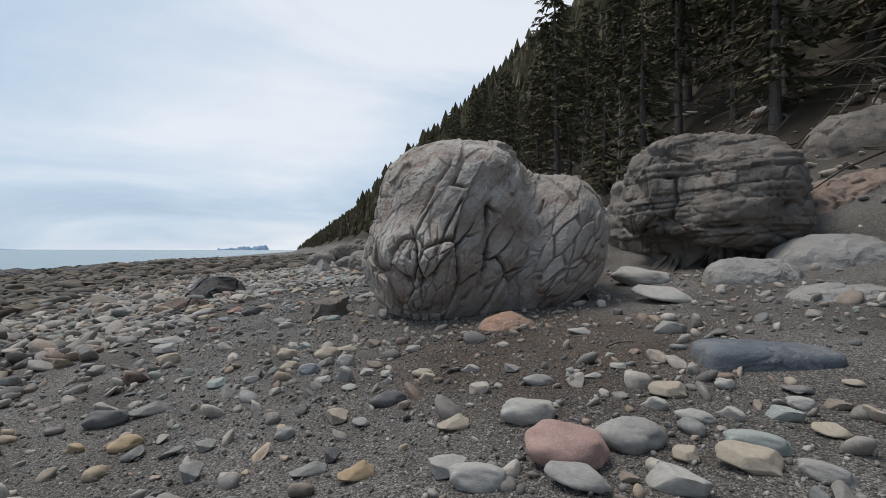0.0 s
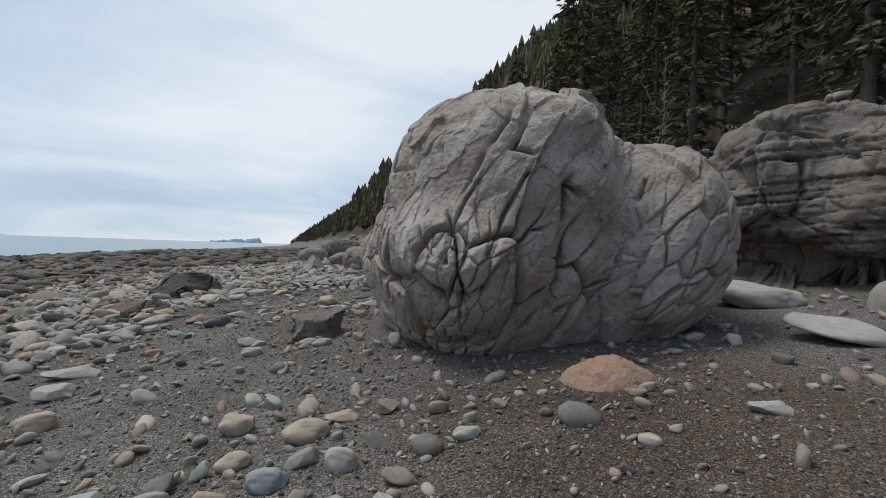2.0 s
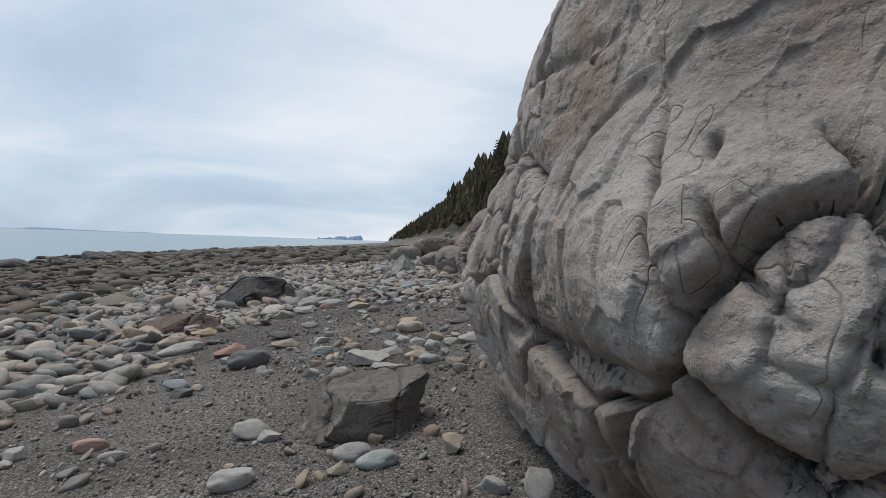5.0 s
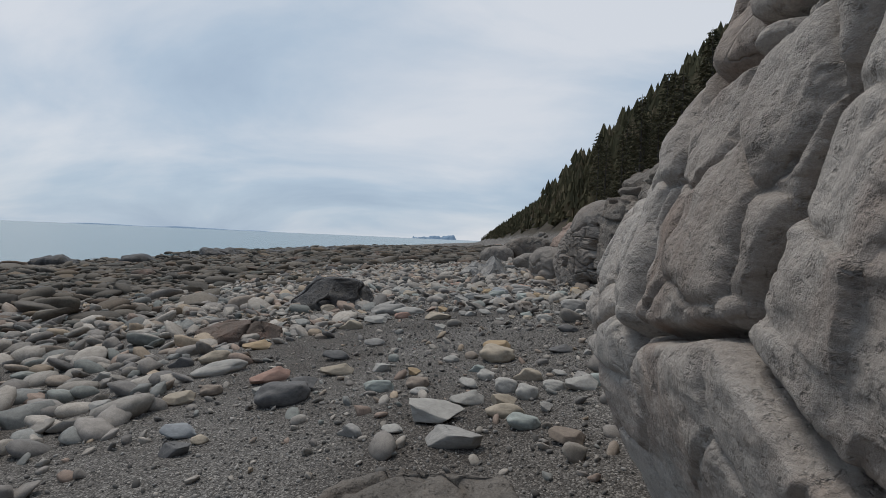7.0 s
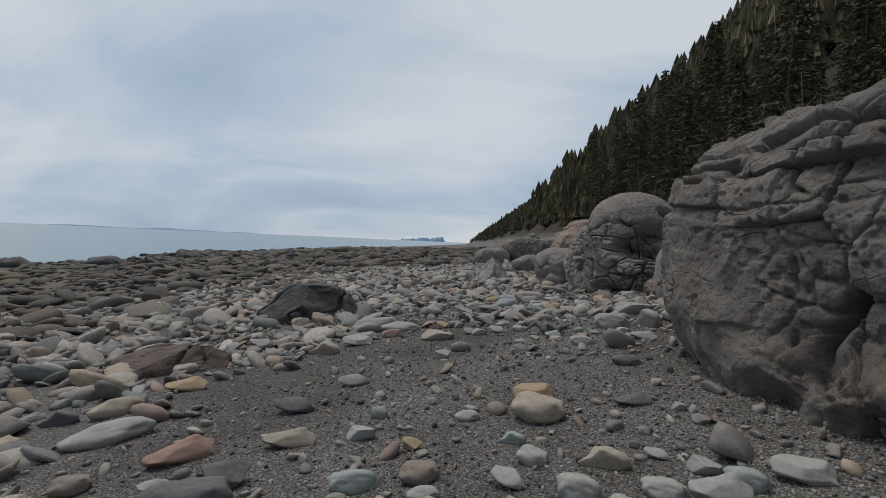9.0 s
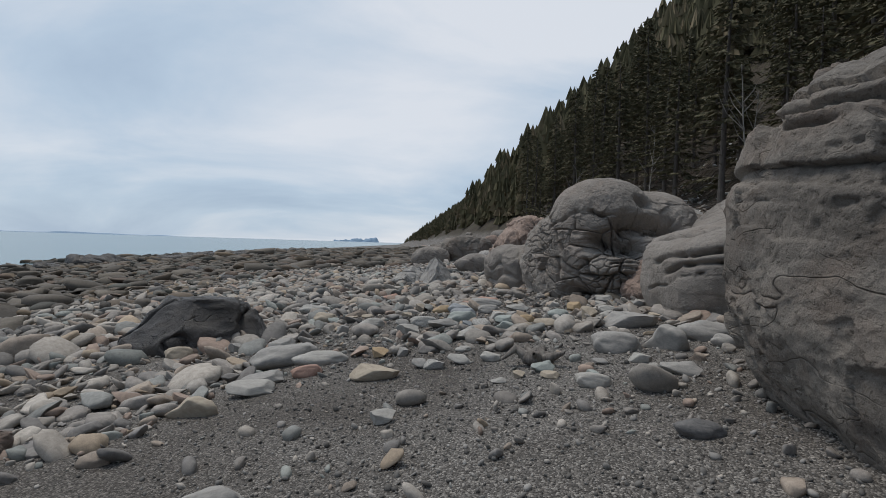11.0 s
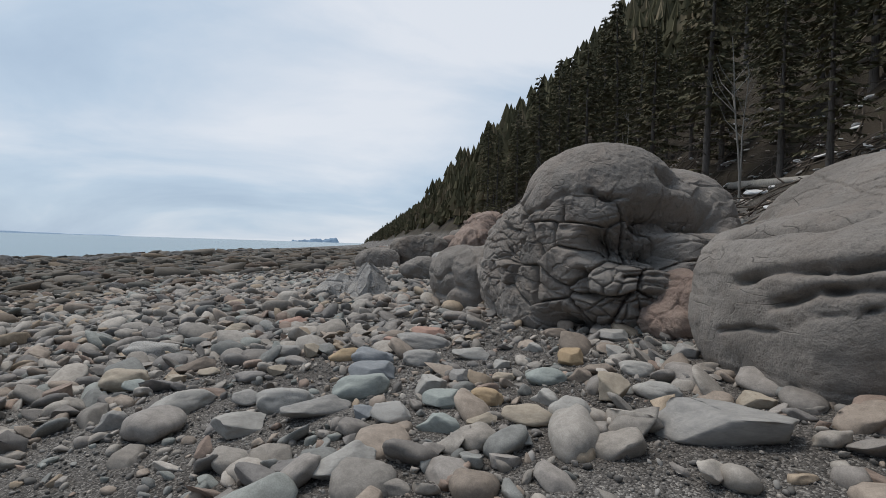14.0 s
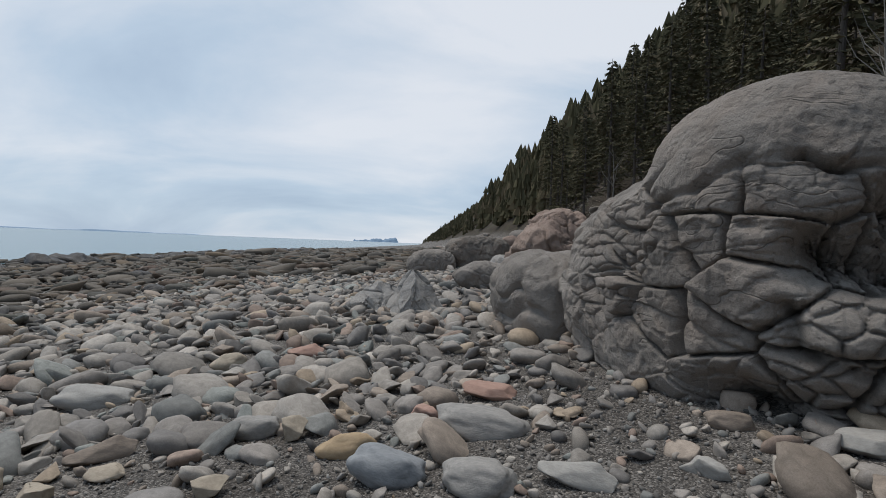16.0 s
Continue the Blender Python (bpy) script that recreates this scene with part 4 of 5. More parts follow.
stone("brown", 3.51, 2.58, 0.20, 0.13, 0.09, -54)
stone("tan", 3.98, 2.81, 0.16, 0.08, 0.08, -55)
stone("pale", 3.13, 3.19, 0.14, 0.10, 0.09, -44)
stone("pale", 2.33, 3.86, 0.15, 0.07, 0.07, -31)
stone("grey", 1.75, 4.42, 0.22, 0.11, 0.11, -22)
stone("grey", 1.84, 3.96, 0.23, 0.11, 0.11, -25)
stone("pale", 1.44, 4.77, 0.24, 0.12, 0.11, -17)
stone("pale", 2.68, 3.97, 0.18, 0.09, 0.08, -34)
stone("pale", 0.84, 2.60, 0.32, 0.16, 0.15, -18)
stone("brown", 1.66, 2.36, 0.15, 0.10, 0.07, -35)
stone("grey", 0.25, 4.03, 0.16, 0.12, 0.10, -4)
stone("grey", -0.38, 4.08, 0.14, 0.10, 0.11, 5)
stone("grey", -0.15, 3.33, 0.24, 0.12, 0.11, 3)
stone("grey", -1.01, 4.15, 0.22, 0.11, 0.11, 14)
stone("tan", -0.54, 6.36, 0.20, 0.15, 0.13, 9)
stone("grey", 0.13, 5.41, 0.27, 0.19, 0.23, -0)
stone("pale", -0.09, 5.44, 0.21, 0.12, 0.10, 3)
stone("pale", 0.17, 6.01, 0.19, 0.14, 0.16, -1)
stone("pale", 0.40, 5.46, 0.22, 0.12, 0.11, -5)
stone("brown", 0.53, 5.72, 0.24, 0.13, 0.12, -7)
stone("tan", -0.62, 6.99, 0.26, 0.18, 0.17, 9)
stone("tan", 0.21, 6.85, 0.26, 0.16, 0.13, -1)
stone("brown", 0.58, 6.90, 0.26, 0.19, 0.15, -6)
stone("tan", 0.96, 5.00, 0.21, 0.12, 0.10, -17)
stone("green", -0.41, 7.52, 0.31, 0.22, 0.16, 6)
stone("pale", -2.71, 8.71, 0.45, 0.23, 0.22, 23)
stone("tan", -2.35, 7.67, 0.28, 0.20, 0.18, 24)
stone("pale", 2.86, 4.40, 0.13, 0.09, 0.06, -51)
stone("pale", 0.19, 5.08, 0.18, 0.13, 0.09, -2)
stone("pale", 1.04, 6.05, 0.19, 0.10, 0.09, -14)
stone("pale", 3.17, 5.57, 0.28, 0.14, 0.13, -42)
stone("grey", 1.42, 6.44, 0.19, 0.09, 0.09, -17)
stone("tan", -0.07, 6.59, 0.29, 0.21, 0.18, 2)
stone("pale", 0.59, 5.03, 0.11, 0.08, 0.09, -10)
stone("pale", 0.60, 5.25, 0.15, 0.11, 0.10, -9)
stone("grey", -0.95, 6.06, 0.18, 0.11, 0.09, 15)
stone("grey", -1.08, 5.87, 0.12, 0.08, 0.08, 18)
stone("grey", -1.08, 10.65, 0.33, 0.23, 0.19, 19)
stone("pale", -0.90, 9.72, 0.27, 0.13, 0.13, 21)
stone("tan", -0.23, 9.75, 0.13, 0.09, 0.11, 9)
stone("tan", 0.53, 9.97, 0.22, 0.16, 0.17, -4)
stone("green", 0.02, 9.83, 0.24, 0.14, 0.12, 5)
stone("grey", 0.74, 9.43, 0.26, 0.13, 0.12, -10)
stone("pale", -2.85, 10.45, 0.17, 0.12, 0.15, 40)
stone("red", -2.36, 10.56, 0.22, 0.11, 0.11, 34)
stone("pale", -0.90, 10.48, 0.23, 0.12, 0.11, 17)
stone("blue", -2.55, 12.33, 0.33, 0.19, 0.16, 26)
stone("tan", 0.13, 14.73, 0.43, 0.31, 0.22, 1)
stone("ochre", -3.74, 15.59, 0.42, 0.29, 0.20, 24)
stone("pale", -0.37, 12.56, 0.69, 0.34, 0.23, 6)
stone("grey", -0.17, 10.0, 0.24, 0.16, 0.12, 7)
stone("grey", -0.99, 12.31, 0.29, 0.15, 0.14, 13)
stone("pale", -3.87, 12.83, 0.26, 0.13, 0.13, 34)
stone("grey", -2.04, 10.33, 0.18, 0.09, 0.08, 32)
stone("grey", -0.10, 12.06, 0.57, 0.28, 0.19, 8)
stone("pale", -0.63, 12.34, 0.20, 0.13, 0.09, 16)
stone("green", 0.42, 12.39, 0.26, 0.16, 0.12, -2)
stone("pale", -0.09, 13.03, 0.32, 0.23, 0.17, 5)
stone("tan", 0.24, 12.89, 0.33, 0.16, 0.16, 1)
stone("tan", 0.26, 12.68, 0.28, 0.14, 0.13, 0)
stone("tan", 0.50, 13.88, 0.38, 0.19, 0.18, -3)
stone("ochre", 0.14, 15.05, 0.45, 0.22, 0.22, 1)
stone("green", -1.13, 13.60, 0.29, 0.15, 0.14, 18)
stone("dark", -2.32, 11.96, 0.26, 0.18, 0.14, 43)
stone("tan", -2.28, 12.20, 0.15, 0.11, 0.10, 40)
stone("dark", -2.06, 13.23, 0.54, 0.27, 0.26, 30)
stone("red", -2.61, 13.97, 0.46, 0.23, 0.22, 31)
stone("pale", -2.48, 13.48, 0.26, 0.13, 0.13, 33)
stone("pale", -3.50, 14.25, 0.57, 0.29, 0.19, 37)
stone("dark", -4.32, 14.60, 0.38, 0.19, 0.18, 40)
stone("brown", 0.73, 12.04, 0.30, 0.15, 0.14, -9)
stone("pale", 0.27, 13.47, 0.23, 0.16, 0.16, 0)
stone("tan", -1.21, 18.22, 0.66, 0.33, 0.22, 9)
stone("dark", -2.15, 15.01, 0.41, 0.21, 0.20, 23)
stone("pale", 0.47, 13.20, 0.21, 0.15, 0.16, -3)
stone("pale", 1.01, 13.39, 0.30, 0.21, 0.21, -10)
stone("grey", 0.61, 12.78, 0.16, 0.12, 0.10, -5)
stone("pale", -0.48, 14.70, 0.18, 0.12, 0.09, 8)
stone("pale", -5.15, 14.15, 0.30, 0.15, 0.15, 47)
stone("tan", -3.19, 13.13, 0.37, 0.18, 0.18, 41)
stone("pale", 0.75, 13.50, 0.22, 0.16, 0.11, -6)
stone("pale", -1.31, 14.34, 0.32, 0.16, 0.15, 17)
stone("pale", -0.12, 13.63, 0.24, 0.17, 0.14, -2)
stone("pale", 0.03, 13.94, 0.20, 0.14, 0.12, -5)
stone("tan", -1.85, 14.22, 0.40, 0.20, 0.19, 25)
stone("ochre", -0.87, 14.14, 0.22, 0.11, 0.11, 10)
stone("tan", -3.96, 14.83, 0.39, 0.19, 0.19, 42)
stone("green", -0.10, 14.29, 0.24, 0.14, 0.12, -2)
stone("pale", 1.53, 13.53, 0.37, 0.19, 0.18, -32)
stone("green", 1.20, 13.52, 0.20, 0.14, 0.13, -27)
stone("grey", 1.06, 13.72, 0.23, 0.17, 0.12, -23)
stone("grey", -1.81, 15.74, 0.37, 0.18, 0.18, 17)
stone("brown", -0.72, 13.73, 0.25, 0.18, 0.13, 9)
stone("dark", 0.95, 14.90, 0.29, 0.20, 0.14, -16)
stone("pale", -0.98, 16.82, 0.30, 0.15, 0.15, 7)
stone("dark", 1.15, 16.00, 0.26, 0.13, 0.12, -15)
stone("tan", -2.84, 17.50, 0.54, 0.27, 0.26, 21)
stone("pale", -2.45, 17.95, 0.57, 0.29, 0.19, 17)
stone("pale", 0.89, 17.24, 0.29, 0.15, 0.14, -10)
stone("grey", 1.26, 14.72, 0.14, 0.10, 0.09, -20)
stone("pale", 0.86, 13.95, 0.18, 0.09, 0.09, -19)
stone("brown", -3.08, 13.49, 0.23, 0.17, 0.13, 45)
stone("pale", -4.75, 14.69, 0.22, 0.11, 0.10, 48)
stone("dark", -2.03, 13.59, 0.44, 0.22, 0.21, 32)
stone("granite", -0.66, 13.51, 0.17, 0.12, 0.08, 8)
stone("grey", 2.02, 18.22, 0.55, 0.39, 0.37, -17)
stone("grey", -2.47, 18.34, 0.56, 0.28, 0.19, 33)
stone("red", -2.07, 18.55, 0.31, 0.15, 0.15, 27)
stone("granite", -0.56, 18.37, 0.31, 0.16, 0.15, 5)
stone("pale", -0.25, 18.47, 0.31, 0.16, 0.15, -1)
stone("pale", 0.09, 18.45, 0.23, 0.12, 0.11, -6)
stone("green", 0.57, 17.87, 0.23, 0.17, 0.16, -16)
stone("ochre", -1.31, 19.23, 0.32, 0.23, 0.17, 14)
stone("pale", -2.05, 19.12, 0.59, 0.30, 0.20, 23)
stone("green", 0.93, 17.42, 0.29, 0.15, 0.14, -26)
stone("tan", 0.58, 17.61, 0.22, 0.11, 0.10, -18)
stone("grey", 1.52, 18.36, 0.47, 0.34, 0.26, -28)
stone("grey", 2.13, 19.41, 0.89, 0.44, 0.30, -29)
stone("pale", 1.58, 17.54, 0.11, 0.08, 0.09, -36)
stone("grey", -2.56, 19.35, 0.86, 0.43, 0.29, 28)
stone("pale", -0.10, 19.59, 0.36, 0.26, 0.22, -2)
stone("grey", -3.68, 20.39, 0.33, 0.24, 0.19, 32)
stone("grey", 2.62, 18.43, 0.54, 0.27, 0.26, -40)
stone("green", 0.49, 20.06, 0.36, 0.18, 0.17, -9)
stone("blue", -0.02, 21.56, 0.55, 0.27, 0.26, -2)
stone("granite", -0.75, 20.93, 0.43, 0.22, 0.21, 4)
stone("pale", 1.55, 17.78, 0.28, 0.14, 0.14, -33)
stone("grey", 1.19, 17.90, 0.18, 0.09, 0.09, -27)
stone("grey", 2.62, 18.05, 0.31, 0.15, 0.15, -43)
stone("pale", 0.07, 17.58, 0.15, 0.11, 0.07, -8)
stone("tan", 0.28, 17.73, 0.18, 0.12, 0.09, -12)
stone("pale", -0.21, 18.94, 0.17, 0.12, 0.08, -1)
stone("brown", 2.05, 17.62, 0.22, 0.12, 0.11, -41)
stone("grey", -2.87, 20.21, 0.48, 0.24, 0.23, 26)
stone("tan", -4.42, 20.12, 0.35, 0.25, 0.24, 39)
stone("grey", -0.97, 19.10, 0.19, 0.14, 0.16, 9)
stone("grey", -0.72, 18.49, 0.22, 0.16, 0.15, 7)
stone("granite", -3.41, 24.15, 0.70, 0.35, 0.24, 19)
stone("grey", 1.71, 17.28, 0.35, 0.17, 0.17, -41)
stone("tan", 1.78, 20.23, 0.33, 0.24, 0.28, -29)
stone("pale", 1.38, 19.98, 0.25, 0.18, 0.20, -24)
stone("pale", 1.34, 20.37, 0.30, 0.21, 0.16, -20)
stone("green", 0.56, 20.46, 0.38, 0.19, 0.18, -5)
stone("ochre", 0.89, 20.48, 0.23, 0.16, 0.14, -11)
stone("pale", 0.48, 20.87, 0.37, 0.26, 0.23, -3)
stone("granite", 0.18, 20.30, 0.33, 0.24, 0.22, 3)
stone("green", -0.11, 21.01, 0.49, 0.24, 0.23, 7)
stone("grey", -0.42, 20.61, 0.55, 0.28, 0.19, 13)
stone("pale", -0.99, 20.49, 0.56, 0.28, 0.19, 24)
stone("green", 1.51, 20.91, 0.30, 0.21, 0.16, -20)
stone("brown", 1.78, 20.79, 0.24, 0.18, 0.16, -24)
stone("ochre", 1.93, 21.36, 0.30, 0.22, 0.24, -23)
stone("pale", 2.30, 20.79, 0.27, 0.20, 0.14, -31)
stone("pale", 1.27, 21.59, 0.24, 0.17, 0.13, -13)
stone("grey", -1.13, 21.19, 0.28, 0.20, 0.18, 21)
stone("grey", -1.22, 22.96, 0.37, 0.19, 0.18, 16)
stone("brown", -2.18, 22.67, 0.42, 0.21, 0.20, 26)
stone("tan", -0.90, 22.90, 0.27, 0.19, 0.23, 13)
stone("ochre", -0.43, 22.63, 0.35, 0.17, 0.17, 8)
stone("red", 0.06, 23.19, 0.36, 0.26, 0.18, 2)
stone("red", 0.68, 23.68, 0.59, 0.29, 0.20, -4)
stone("grey", 0.54, 22.86, 0.63, 0.32, 0.21, -3)
stone("grey", 2.96, 21.11, 0.31, 0.22, 0.18, -37)
stone("green", -2.49, 21.99, 0.28, 0.20, 0.18, 32)
stone("tan", -2.70, 22.14, 0.43, 0.31, 0.24, 33)
stone("red", -1.78, 25.97, 0.47, 0.32, 0.22, 14)
stone("pale", 2.38, 21.43, 0.27, 0.19, 0.16, -28)
stone("pale", 2.13, 20.19, 0.29, 0.15, 0.14, -34)
stone("pale", 1.73, 22.06, 0.30, 0.15, 0.14, -18)
stone("grey", 0.78, 21.22, 0.22, 0.16, 0.16, -7)
stone("grey", 0.46, 22.07, 0.38, 0.27, 0.18, -2)
stone("tan", -2.18, 22.11, 0.28, 0.20, 0.14, 28)
stone("tan", -1.91, 22.38, 0.27, 0.19, 0.13, 24)
stone("blue", -0.08, 22.22, 0.46, 0.23, 0.22, 5)
stone("pale", 1.02, 22.04, 0.41, 0.20, 0.19, -9)
stone("blue", -0.07, 20.41, 0.25, 0.14, 0.12, 7)
stone("pale", -1.69, 21.17, 0.44, 0.22, 0.21, 29)
stone("grey", -2.15, 20.93, 0.26, 0.19, 0.20, 36)
stone("pale", 2.75, 22.14, 0.42, 0.21, 0.20, -28)
stone("brown", 2.21, 22.67, 0.27, 0.16, 0.13, -20)
stone("tan", 2.61, 19.78, 0.28, 0.17, 0.14, -46)
stone("tan", 1.13, 20.01, 0.41, 0.20, 0.19, -19)
stone("tan", 1.18, 21.14, 0.20, 0.10, 0.09, -14)
stone("tan", 0.79, 20.08, 0.21, 0.11, 0.10, -11)
stone("tan", -1.12, 22.09, 0.29, 0.15, 0.14, 17)
stone("tan", -2.70, 25.55, 0.38, 0.27, 0.23, 21)


def scatter(name, label, shapes, xs, ys, ws, flat, mat, sunk=0.28, tilt=16, lift=0.0):
    """Many stones as one mesh: each has its own size, turn and tilt."""
    rng = np.random.default_rng(len(xs))
    zs = slope_height(xs, ys)
    allv, allf, start = [], [], 0
    pickers = rng.integers(0, len(shapes), len(xs))
    for k, (sv, sf) in enumerate(shapes):
        at = np.nonzero(pickers == k)[0]
        if not len(at):
            continue
        m = len(at)
        size = np.stack([ws[at], ws[at] * rng.uniform(0.55, 0.95, m), ws[at] * rng.uniform(flat[0], flat[1], m)], 1)
        a = rng.uniform(0, 2 * np.pi, m)
        tx, ty = np.radians(np.clip(rng.normal(0, tilt, m), -38, 38)), np.radians(np.clip(rng.normal(0, tilt, m), -38, 38))
        q = sv[None] * size[:, None, :]
        ca, sa = np.cos(a)[:, None], np.sin(a)[:, None]
        q = np.stack([q[..., 0] * ca - q[..., 1] * sa, q[..., 0] * sa + q[..., 1] * ca, q[..., 2]], -1)
        q[..., 2] += q[..., 0] * np.tan(tx)[:, None] + q[..., 1] * np.tan(ty)[:, None]
        q += np.stack([xs[at], ys[at], zs[at] + size[:, 2] * (0.5 - sunk) + lift], 1)[:, None]
        allv.append(q.reshape(-1, 3))
        n = len(sv)
        allf.append((sf[None] + (start + np.arange(m) * n)[:, None, None]).reshape(-1, sf.shape[1]))
        start += m * n
    return thing(name, mesh_of(name, np.concatenate(allv), np.concatenate(allf), mat), label, name.replace("_", " "), kind="stuff")


def gravel_patch(x, y):
    """1 where the bare dark gravel shows, 0 where the shingle is thick."""
    wob = vnoise(np.stack([x * 0.5, y * 0.5, 0 * x], 1), 61) * 1.0 + vnoise(np.stack([x * 1.6, y * 1.6, 0 * x], 1), 62) * 0.35
    left = x + 4.6 - 0.09 * y + wob
    far = 18.9 - 0.15 * x - y + 1.2 * wob
    return 1 / (1 + np.exp(-np.minimum(left, far) * 4))


FOOTPRINTS = [(2.8, 9.4, 1.9, 1.8), (1.9, 10.6, 1.3, 1.6), (9.0, 10.0, 2.5, 3.2), (4.2, 15.6, 2.4, 2.2), (5.0, 20.4, 2.3, 1.4), (3.6, 24.4, 1.9, 2.0), (-4.8, 21.2, 0.9, 0.6), (3.95, 3.6, 0.6, 0.5), (2.55, 6.65, 0.5, 0.4)]


def clear(x, y, w, stones=True):
    ok = np.ones(len(x), bool)
    for cx, cy, rx, ry in FOOTPRINTS:
        ok &= ((x - cx) / rx) ** 2 + ((y - cy) / ry) ** 2 > 0.8
    if stones:
        for px, py, r in PLACED:
            ok &= (x - px) ** 2 + (y - py) ** 2 > (r * 0.85 + w * 0.3) ** 2
    return ok


def jitter_grid(x0, x1, y0, y1, cell, seed):
    rng = np.random.default_rng(seed)
    gx, gy = np.meshgrid(np.arange(x0, x1, cell), np.arange(y0, y1, cell), indexing="ij")
    x = gx.ravel() + rng.uniform(-0.5, 0.5, gx.size) * cell
    y = gy.ravel() + rng.uniform(-0.5, 0.5, gx.size) * cell
    return x, y, rng


FINE = [cobble_shape(3, 600 + k, k % 3 > 0) for k in range(9)]
MID = [cobble_shape(2, 620 + k, k % 3 > 0) for k in range(9)]
LOW = [cobble_shape(1, 640 + k, False) for k in range(4)]

# thick shingle close to the walk
x, y, rng = jitter_grid(-5, 4.5, 16, 25, 0.2, 31)
w = 0.26 * rng.lognormal(0, 0.33, len(x))
bare = np.clip(0.42 + 0.9 * vnoise(np.stack([x * 0.55, y * 0.55, 0 * x], 1), 64) - 0.05 * (y - 19), 0.1, 0.85)
ok = (rng.uniform(size=len(x)) > np.maximum(gravel_patch(x, y) * 1.02, bare)) & clear(x, y, w)
scatter("shingle", "thick bed of grey and tan sea-worn cobbles", FINE, x[ok], y[ok], w[ok], (0.38, 0.62), M_SHINGLE)
x, y, rng = jitter_grid(-6, 5, 16.5, 26, 0.13, 38)
w = 0.085 * rng.lognormal(0, 0.35, len(x))
ok = (rng.uniform(size=len(x)) > 0.3 + gravel_patch(x, y)) & clear(x, y, w)
scatter("pebbles", "small pebbles packed between larger cobbles", MID, x[ok], y[ok], w[ok], (0.45, 0.75), M_SHINGLE)
# thick shingle further off
x, y, rng = jitter_grid(-19, 9, 1, 48, 0.27, 32)
w = 0.33 * rng.lognormal(0, 0.33, len(x))
inner = (x > -5) & (x < 4.5) & (y > 16) & (y < 25)
ok = ~inner & (rng.uniform(size=len(x)) > gravel_patch(x, y) * 1.02 + 0.1) & clear(x, y, w) & (x > -9 - y * 0.35) & (x > -13) & (x < 8.5 - 0.05 * y)
scatter("shingle", "wide bed of mixed sea-worn cobbles", MID, x[ok], y[ok], w[ok], (0.34, 0.55), M_SHINGLE)
# flat dark tidal stones towards the water
x, y, rng = jitter_grid(-36, -7, 1, 60, 0.54, 33)
w = 0.62 * rng.lognormal(0, 0.36, len(x))
ok = (x < -9.5 + 0.9 * np.sin(y * 0.7)) & (x > -36) & (-x < 9 + 1.3 * y)
scatter("tidal_shingle", "flat olive-grey stones bared by the tide", MID, x[ok], y[ok], w[ok], (0.26, 0.42), M_TIDAL, tilt=9)
x, y, rng = jitter_grid(-42, 5, 45, 150, 0.95, 34)
w = 1.15 * rng.lognormal(0, 0.36, len(x))
ok = (x < 6 - 0.055 * y) & ((y > 60) | (x > -14))
scatter("far_shingle", "far bed of grey stones along the shore", LOW, x[ok], y[ok], w[ok], (0.25, 0.42), M_TIDAL, tilt=8)
# thin scatter of pebbles on the bare gravel
x, y, rng = jitter_grid(-5.5, 9.5, -1.5, 19, 0.2, 35)
w = 0.085 * rng.lognormal(0, 0.5, len(x))
clump = vnoise(np.stack([x * 0.9, y * 0.9, 0 * x], 1), 71)
ok = (gravel_patch(x, y) > 0.3) & (rng.uniform(size=len(x)) < 0.62 + 0.7 * clump) & clear(x, y, w)
scatter("pebbles", "small grey and tan pebbles strewn on gravel", MID, x[ok], y[ok], w[ok], (0.4, 0.7), M_SHINGLE)
x, y, rng = jitter_grid(-4.5, 6, 0, 9, 0.4, 36)
w = 0.17 * rng.lognormal(0, 0.3, len(x))
ok = (rng.uniform(size=len(x)) < 0.5) & clear(x, y, w) & ((x < 0.5) | (y < 4.5))
scatter("pebbles", "scattered fist-sized grey stones on gravel", FINE, x[ok], y[ok], w[ok], (0.4, 0.65), M_SHINGLE)
# loose gravel grains along the walk
x, y, rng = jitter_grid(-3.8, 5, 0.8, 24, 0.066, 37)
w = 0.019 * rng.lognormal(0, 0.45, len(x))
ok = (np.abs(x - 0.4) < 1.6 + rng.uniform(0, 3.2, len(x))) & clear(x, y, w, False)
scatter("gravel_grains", "loose grains of dark grey gravel", LOW, x[ok], y[ok], w[ok], (0.5, 0.85), M_GRAIN, sunk=0.2, tilt=25)

# ---- wooded hill ----


